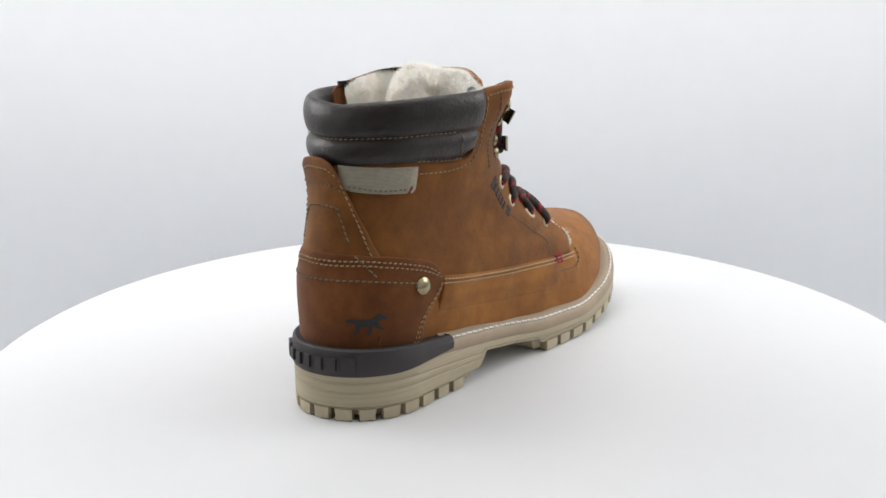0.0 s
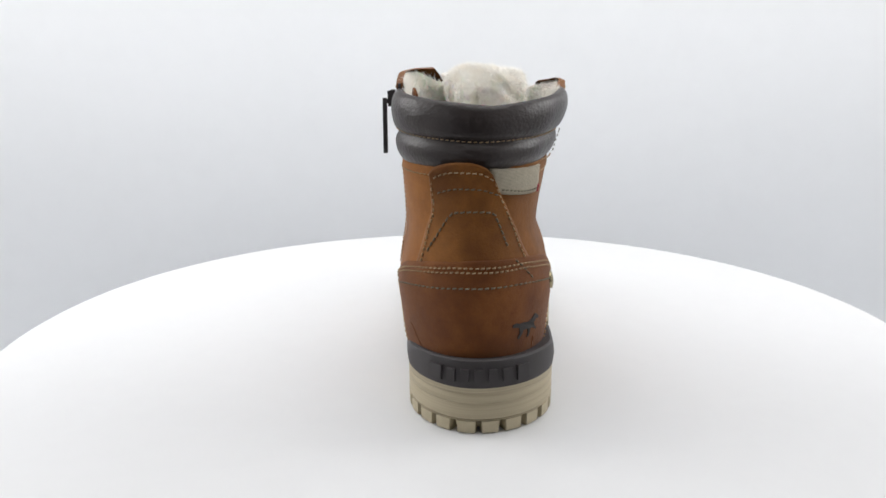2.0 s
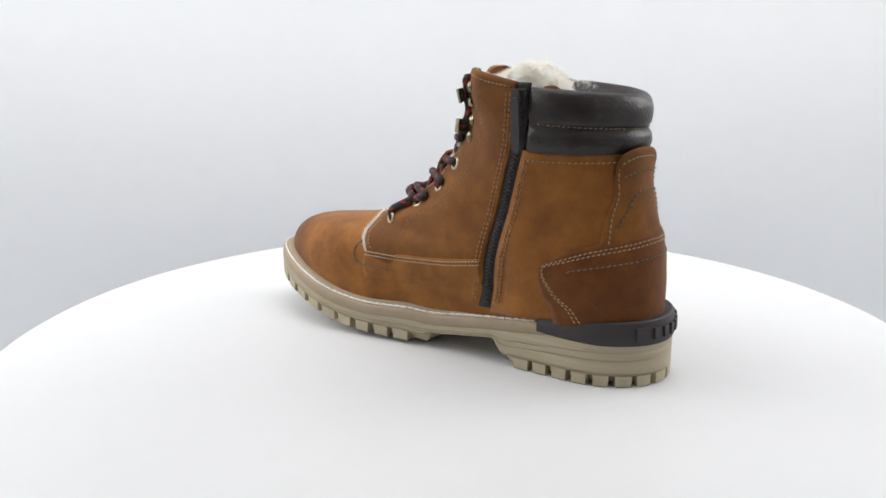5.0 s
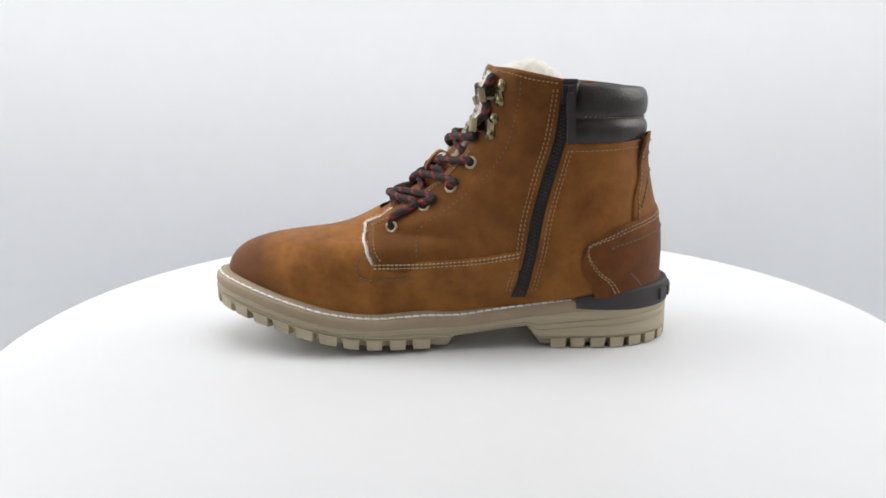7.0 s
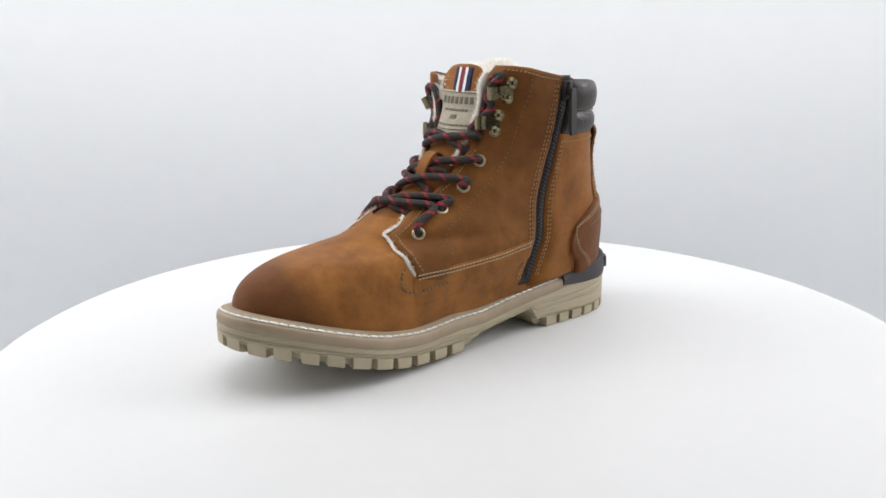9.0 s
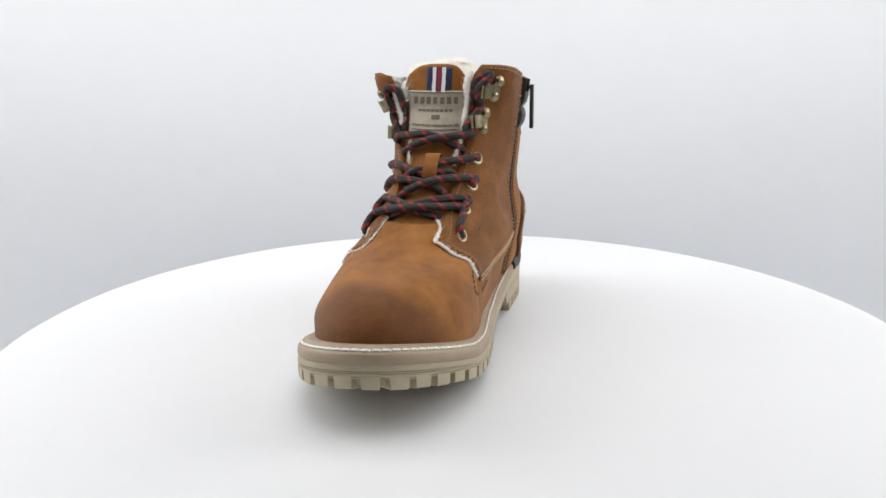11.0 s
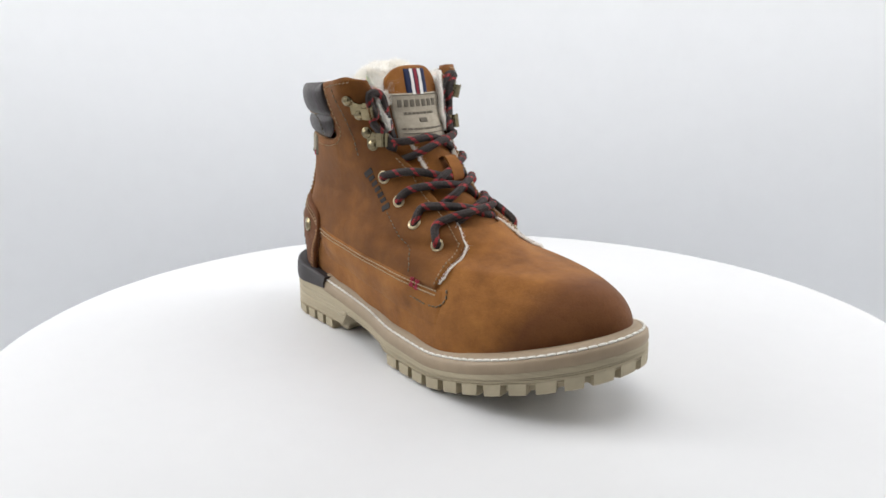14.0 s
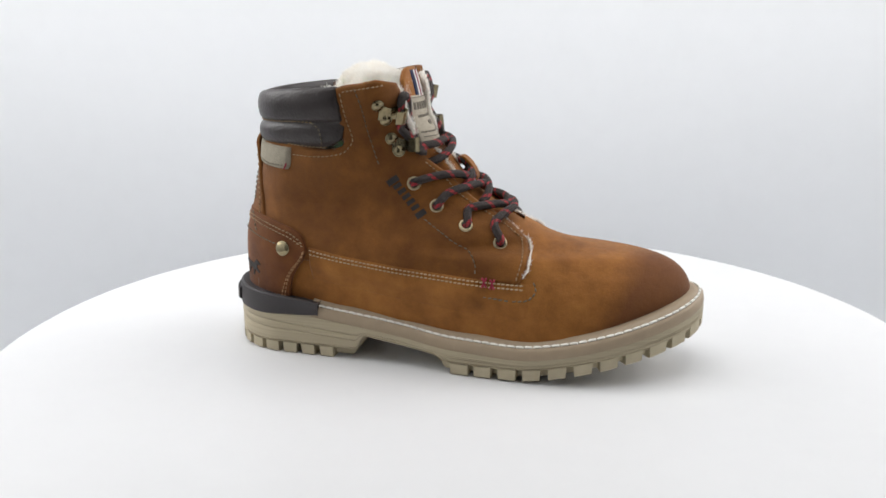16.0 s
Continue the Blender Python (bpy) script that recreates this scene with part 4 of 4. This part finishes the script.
def build_tongue(boot):
    uv = coons([(qy("m", 14, 82), 82), (1.0, 82), (2 + qy("l", -46, 82), 82)], [(qy("m", 2.5, 178), 178), (0.95, 184), (1.0, 185.5), (1.05, 184), (2 + qy("l", -37, 178), 178)],
               [(qy("m", 14, 82), 82), (qy("m", 12, 120), 120), (qy("m", 4, 150), 150), (qy("m", 2.5, 178), 178)], [(2 + qy("l", -46, 82), 82), (2 + qy("l", -44, 120), 120), (2 + qy("l", -38, 150), 150), (2 + qy("l", -37, 178), 178)], 40, 60)
    tongue = panel("tongue", uv, -2.2, NUBUCK, boot, "tan nubuck tongue", thick=2.5)

    def across(y0, y1, z0, z1, nu=24, nv=20):
        return coons([(qy("m", y1, z0), z0), (1.0, z0), (2 + qy("l", y0, z0), z0)], [(qy("m", y1, z1), z1), (1.0, z1), (2 + qy("l", y0, z1), z1)],
                     [(qy("m", y1, z0), z0), (qy("m", y1, z1), z1)], [(2 + qy("l", y0, z0), z0), (2 + qy("l", y0, z1), z1)], nu, nv)

    label = panel("tongue_label", across(-36, 6, 139, 167.5), -1.2, LABEL, tongue, "greige canvas label with printed bars", thick=1.0)

    def bars(z, y0, y1, tall, count, mat, fill=0.72):
        step = (y1 - y0) / count
        for k in range(count):
            c = y0 + step * (k + 0.5)
            q = qy("m", c, z) if c > -16.5 else 2 + qy("l", c, z)
            p, n, _ = local(q, z, -1.05)
            a, b = axes(n)
            mesh_part("printed_bar", box(p, a * step * fill / 2000, b * tall / 2000, n * 0.00025), BOX_FACES, mat, label, smooth=False)

    bars(161, -33, 0, 4.6, 7, LABEL_INK, 0.6)
    bars(154.8, -29, -4, 1.6, 8, LABEL_INK)
    bars(150.6, -20, -12, 2.8, 1, LABEL_INK)
    bars(145.4, -33, 1, 1.2, 9, LABEL_INK, 0.8)
    bars(142.6, -33, 1, 0.4, 3, LABEL_INK, 1.0)
    bars(166.2, -35, 3, 0.4, 3, LABEL_INK, 1.0)
    ribbon = panel("ribbon", across(-23.2, -6.4, 166, 183, 14, 10), -1.45, NAVY, tongue, "navy ribbon with white and red stripes", thick=0.7)
    for y0, y1, mat in ((-19.4, -16.8, WHITE_RIBBON), (-16.1, -13.5, RED_RIBBON), (-12.8, -10.2, WHITE_RIBBON)):
        ya, yb = max(y0, y1), min(y0, y1)
        s = np.linspace(0, 1, 5)
        rows = []
        for z in np.linspace(166.5, 182.8, 8):
            for w in s:
                y = ya + (yb - ya) * w
                rows.append(on_skin(np.array(qy("m", y, z) if y > float(MID(-20)) - 0.4 else 2 + qy("l", y, z)), np.array(z), np.array(-1.1)))
        mesh_part("stripe", rows, grid_faces(8, 5), mat, ribbon)
    # lace keeper loop
    pts = []
    for z, off in ((113, -1.5), (113.5, 1.5), (117, 4.0), (122, 4.8), (126, 3.8), (127.5, 0.8), (127.5, -1.5)):
        pts.append((z, off))
    fine = smooth_line(pts, 22)
    verts = []
    for z, off in fine:
        p = on_skin(np.array(1.0), np.array(z), np.array(off))
        for dy, d in ((-4.6, 0), (4.6, 0), (4.6, -1.6), (-4.6, -1.6)):
            verts.append(p + np.array([d * 0.8, dy + 4.6, d * 0.5]) / 1000)
    mesh_part("lace_keeper", verts, grid_faces(22, 4, True) + [(0, 1, 2, 3), (84, 85, 86, 87)], NUBUCK, tongue, "tan leather lace keeper", smooth=False)
    return tongue


EYE_L = [(38, 80), (17, 89.5), (-2, 101), (-16, 115)]
EYE_M = [(41, 82), (20, 94), (2, 107), (-11, 123)]
HOOK_L = [((-25.2, 135), (-29.3, 143), (-14, 139)), ((-31.4, 155), (-34, 164), (-20, 160))]
HOOK_M = [((-23.2, 142), (-25.6, 152), (-10, 147)), ((-28.4, 163.7), (-29.5, 173), (-16, 168))]


def build_eyelets(boot):
    for side, pts in (("l", EYE_L), ("m", EYE_M)):
        for x, z in pts:
            p, n, _ = local(qx(side, x, z), z, 1.6)
            v, f = turned(p, n, [(2.5, -1.2), (2.5, 0.4), (2.9, 0.95), (3.7, 0.95), (4.3, 0.4), (4.4, -0.4)], 24)
            eyelet = mesh_part("eyelet", v, f, EYELET_BRASS, boot, "aged brass eyelet")
            # no hole is cut: a flat dark disc gives the shade inside the ring
            v, f = turned(p, n, [(2.6, 0.12), (0.02, 0.12)], 16)
            mesh_part("eyelet_hole_shade", v, f, DARK, eyelet)


def hook_place(side, k):
    low, high, _ = (HOOK_L if side == "l" else HOOK_M)[k]
    z = (low[1] + high[1]) / 2
    return qx(side, (low[0] + high[0]) / 2, z), z


def build_hooks(boot):
    for side, pts in (("l", HOOK_L), ("m", HOOK_M)):
        sgn = 1 if side == "m" else -1
        for k, (low, high, tip) in enumerate(pts):
            q, z = hook_place(side, k)
            p, n, _ = local(q, z, 1.7)
            fwd = skin(q + 0.01 * sgn, z) - skin(q, z)
            fwd = fwd / np.linalg.norm(fwd)
            up = np.cross(n, fwd)
            up = up if up[2] > 0 else -up
            pile = Pile()
            # base plate with a lobe round each rivet, then an arm and a curled hook
            pile.add(box(p + n * 0.0002, fwd * 0.0022, up * 0.0046, n * 0.0005), BOX_FACES)
            for x, zz in (low, high):
                c, cn, _ = local(qx(side, x, zz), zz, 1.7)
                pile.add(*turned(c, cn, [(3.9, -0.4), (3.9, 0.5), (3.4, 0.8), (0.05, 0.8)], 16))
            for d, w in ((2.4, 3.9), (4.6, 3.4), (6.8, 3.6)):
                pile.add(box(p + fwd * d / 1000 + n * 0.0004, fwd * 0.0013, up * w / 1000, n * 0.0004), BOX_FACES)
            path = [(7.0, 0.4), (11.0, 0.6), (13.6, 2.0), (14.4, 4.2), (13.2, 6.2), (10.8, 6.8), (7.2, 6.0)]
            verts = []
            for d, h in smooth_line(path, 14):
                for w in (-4.3, 4.3):
                    verts += [p + fwd * d / 1000 + n * (h - 0.35) / 1000 + up * w / 1000, p + fwd * d / 1000 + n * (h + 0.35) / 1000 + up * w / 1000]
            order = [[4 * i, 4 * i + 1, 4 * i + 3, 4 * i + 2] for i in range(14)]
            faces = []
            for i in range(13):
                for j in range(4):
                    faces.append((order[i][j], order[i][(j + 1) % 4], order[i + 1][(j + 1) % 4], order[i + 1][j]))
            faces += [tuple(order[0]), tuple(order[-1][::-1])]
            pile.add(verts, faces)
            hook = mesh_part("lace_hook", pile.verts, pile.faces, BRASS, boot, "aged brass speed hook with two rivets", smooth=False)
            for x, zz in (low, high):
                stud("rivet", (qx(side, x, zz), zz), 2.2, 3.1, hook)


def front(y, z, off):
    """A place over the tongue and throat, from y and z."""
    if y > -15:
        return on_skin(np.array(qy("m", y, z)), np.array(float(z)), np.array(float(off)))
    return on_skin(np.array(qy("l", y, z)), np.array(float(z)), np.array(float(off)))


def at(side, x, z, off):
    return on_skin(np.array(qx(side, x, z)), np.array(float(z)), np.array(float(off)))


def build_laces(boot):
    R = 0.0026

    def cord(points, name="lace"):
        v, f, uv = tube(smooth_line(points, 70), R, 10)
        mesh_part(name, v, f, LACE, boot, "dark brown round lace flecked with red", uvs=uv)

    def row(side, eyelet, pts):
        """From an eyelet over the flap's edge, across the tongue and under the other flap."""
        x, z = eyelet
        cord([at(side, x, z, 0.2), at(side, x + 0.8, z + 1.0, 3.4)] + [front(*p) for p in pts])

    # the lowest run lies on top, from eyelet to eyelet
    (xa, za), (xb, zb) = EYE_L[0], EYE_M[0]
    cord([at("l", xa, za, 0.2), at("l", xa, za + 2.4, 3.6), front(-43, 88.5, 4.0), front(-34.5, 92.6, 4.2), front(-21.5, 95.2, 4.6), front(-4, 95.8, 4.6), front(9, 93.6, 4.2), at("m", xb - 1, zb + 3.4, 3.8), at("m", xb, zb, 0.2)])
    row("l", EYE_L[1], [(-40, 97.2, 3.6), (-35, 98.6, 3.8), (-24, 97.8, 3.2), (-12, 95.5, 0.4), (2, 92.5, -1.2)])
    row("m", EYE_M[1], [(11, 98.2, 3.6), (2.4, 100, 4.0), (-8, 99.4, 3.8), (-16, 97.8, 2.4), (-26, 95.2, -0.2), (-34, 92.5, -1.6)])
    row("l", EYE_L[2], [(-39.5, 107.4, 3.6), (-33.2, 109.6, 4.0), (-20.7, 110.4, 3.0), (-8, 108.4, 0.8), (1.5, 102.5, -1.4)])
    row("m", EYE_M[2], [(12.5, 109.8, 3.6), (3.6, 111.6, 4.0), (-9.9, 109.8, 4.6), (-22.7, 105.6, 2.2), (-31.2, 102.0, -1.2)])
    row("l", EYE_L[3], [(-38.5, 118.4, 3.6), (-31.2, 118, 3.4), (-20, 116, 0.8), (-9, 116.4, 0.6), (-1, 116.4, 0.6), (4, 112.5, -1.4)])
    row("m", EYE_M[3], [(6.3, 122.8, 3.8), (-5, 121.8, 2.4), (-13, 119.6, 1.6), (-24.1, 115, 2.6), (-31.5, 110.6, -1.2)])
    # up to the hooks
    for sa, sb in (("l", "m"), ("m", "l")):
        q1, z1 = hook_place(sb, 0)
        q2, z2 = hook_place(sb, 1)
        sgn = 1 if sb == "m" else -1
        near = on_skin(np.array(q1 + sgn * 0.085), np.array(z1 - 6.0), np.array(3.4))
        bend = on_skin(np.array(q1 + sgn * 0.075), np.array(z1), np.array(3.8))
        near2 = on_skin(np.array(q2 + sgn * 0.07), np.array(z2 - 4), np.array(3.8))
        bend2 = on_skin(np.array(q2 + sgn * 0.075), np.array(z2 + 2), np.array(3.8))
        under, over_run = ([(-38, 127, -1.6), (-33, 128.8, 0.4), (-25.4, 131.4, 2.6), (-14.2, 134.8, 3.8)], [(-1, 136.8, 4.0), (8.5, 138.2, 4.0)]) if sa == "l" else ([(7, 128.4, -1.6), (2.5, 131, 0.2), (-4, 134, 0.8), (-10, 136.8, 1.2)], [(-19.6, 138.4, 2.4), (-31, 136.6, 3.6), (-41, 135.6, 4.0)])
        inner = [(-50, 9.0, 4.2), (-43, 7.0, 1.5), (-39.5, -6.0, -0.2), (-38.5, -20.0, -0.8)] if sb == "l" else [(19, 9.0, 4.2), (12, 7.0, 1.5), (8, -6.0, -0.2), (7, -20.0, -0.8)]
        cord([front(*p) for p in under + over_run] + [near, bend,
              on_skin(np.array(q1 + sgn * 0.055), np.array((z1 + z2) / 2), np.array(3.2)), near2, bend2] + [front(y, z2 + dz, o) for y, dz, o in inner])


def build_fleece(boot):
    """Pale wool: a lining inside the shaft, the thick back of the tongue, and edges that peep out at the throat."""
    def woolly(verts, amount):
        out = []
        for v in verts:
            p = Vector(v)
            w = noise.noise_vector(p * 70) * amount * 1.3 + noise.noise_vector(p * 190) * amount * 0.3
            out.append(np.array(v) + np.array(w))
        return out

    def nap(base, faces, count, size, parent, low):
        """Dense short curled fibres that stand out of a fleece surface."""
        rand = np.random.RandomState(7)
        base = np.array(base)
        quads = np.array([f for f in faces if base[f[0]][2] > low])
        f = quads[rand.randint(len(quads), size=count)]
        a, b, c = base[f[:, 0]], base[f[:, 1]], base[f[:, 3]]
        p = a + (b - a) * rand.rand(count, 1) + (c - a) * rand.rand(count, 1)
        d = rand.normal(0, 0.75, (count, 3)) + (0, 0, 0.75)
        d *= size * rand.uniform(0.5, 1.2, (count, 1)) / np.linalg.norm(d, axis=1)[:, None]
        s = np.cross(d, rand.normal(0, 1, (count, 3)))
        s *= 0.00014 / (np.linalg.norm(s, axis=1)[:, None] + 1e-9)
        bend = rand.normal(0, 0.4, (count, 3)) * size
        verts = np.stack([p - s, p + s, p + d * 0.6 + s, p + d * 0.6 - s, p + d + bend], 1).reshape(-1, 3)
        tris = [t for k in range(0, 5 * count, 5) for t in ((k, k + 1, k + 2, k + 3), (k + 3, k + 2, k + 4))]
        mesh_part("wool_nap", verts, tris, FIBRE, parent)["kind"] = "stuff"

    levels = np.linspace(0, 1, 26)
    qs = np.linspace(-1, 1, 150, endpoint=False)
    q, s = np.meshgrid(qs, levels)
    rim = np.where(q < 0, np.interp(-q, [0, 0.35, 0.5, 0.62, 0.8, 1.0], [161, 163, 171, 174, 175, 168]), np.interp(q, [0, 0.35, 0.5, 0.62, 0.8, 1.0], [161, 163, 174, 179, 182.5, 168]))
    z = 96 + (rim - 96) * s
    off = -4.5 - 3.0 * np.sin(s * math.pi) - 1.5 * (1 - s)
    off = off + np.interp(s, [0.9, 1.0], [0, 2.0]) - 4.0 * np.clip((np.abs(q) - 0.8) / 0.12, 0, 1)
    verts = woolly(on_skin(q, z, off).reshape(-1, 3), 0.0012)
    lining = mesh_part("lining", verts, grid_faces(26, 150, True), FLEECE, boot, "cream fleece lining")
    nap(verts, grid_faces(26, 150, True), 34000, 0.0024, lining, 0.150)
    # padded fleece back of the tongue, bulging into the opening
    rows, cols = 84, 90
    verts = []
    for i in range(rows):
        a = i / (rows - 1)
        for j in range(cols):
            b = j / (cols - 1)
            y = 6 - 46 * b
            dome = math.sin(math.pi * b) ** 0.75
            ang = math.pi * (a - 0.08) * 1.05
            x = -24 - 26 * (1 - math.cos(ang)) * (0.55 + 0.45 * dome) - 6 * math.sin(ang)
            z = 165 + 24.5 * math.sin(ang) * (0.35 + 0.65 * dome) - 18 * a ** 3 + 4 * math.sin(b * 7 + 1)* math.sin(ang)
            verts.append(np.array([x, y, z]) / 1000)
    verts = woolly(verts, 0.0032)
    pad = mesh_part("tongue_fleece", verts, grid_faces(rows, cols), FLEECE, boot, "thick cream fleece behind the tongue")
    nap(verts, grid_faces(rows, cols), 36000, 0.0028, pad, 0.158)
    # white edges of fleece along the flaps
    for side, pts in (("l", [(53.4, 62), (55.6, 66), (57.2, 72), (55.2, 81), ("y", -35, 88), ("y", -32.6, 92)]), ("m", [(54, 60), (57, 66), (59, 74), (59, 81), ("y", 2.4, 87), ("y", -0.4, 91)]),
                      ("l", [("y", -28, 121), ("y", -31, 135)]), ("m", [("y", 1, 121), ("y", 3, 135)]), ("l", [("y", -39.5, 144), ("y", -42.6, 158), ("y", -45, 170)]), ("m", [("y", 3.6, 142), ("y", 3.6, 155), ("y", 4.5, 170), ("y", 7, 180)])):
        ln = smooth_line(line(side, pts), 60)
        path = on_skin(ln[:, 0], ln[:, 1], np.full(60, 0.4))
        v, f, _ = tube(path, 0.0018 if pts[-1][-1] > 160 else 0.0008 if side == "m" else 0.0005, 7)
        v = woolly(v, 0.0014)
        edge = mesh_part("fleece_edge", v, f, FLEECE_EDGE, lining)
        nap(v, [g for g in f if len(g) == 4], 1500 if pts[-1][-1] > 160 else 800 if side == "m" else 350, 0.0019, edge, -1.0)


def build_boot():
    boot = tagged(new("boot"), "tan nubuck lace-up winter boot, fleece-lined, standing on the turntable", "boot")
    build_sole(boot)
    build_upper(boot)
    build_zip(boot)
    build_tongue(boot)
    build_eyelets(boot)
    build_hooks(boot)
    build_laces(boot)
    build_fleece(boot)
    return boot


build_tent()
TURNTABLE = build_turntable()
BOOT = build_boot()


# ---- movement: the turntable goes round once in about twenty seconds and carries the boot ----
def motions():
    def turn(t):
        return 55.2 + 18.331 * t

    times = [0.5 * k for k in range(33)]
    walk(TURNTABLE, [(t, pose(0.005, 0, 0, 0, 0, turn(t))) for t in times])
    walk(BOOT, [(t, pose(0, 0, 0, 0, 0, turn(t))) for t in times])


motions()
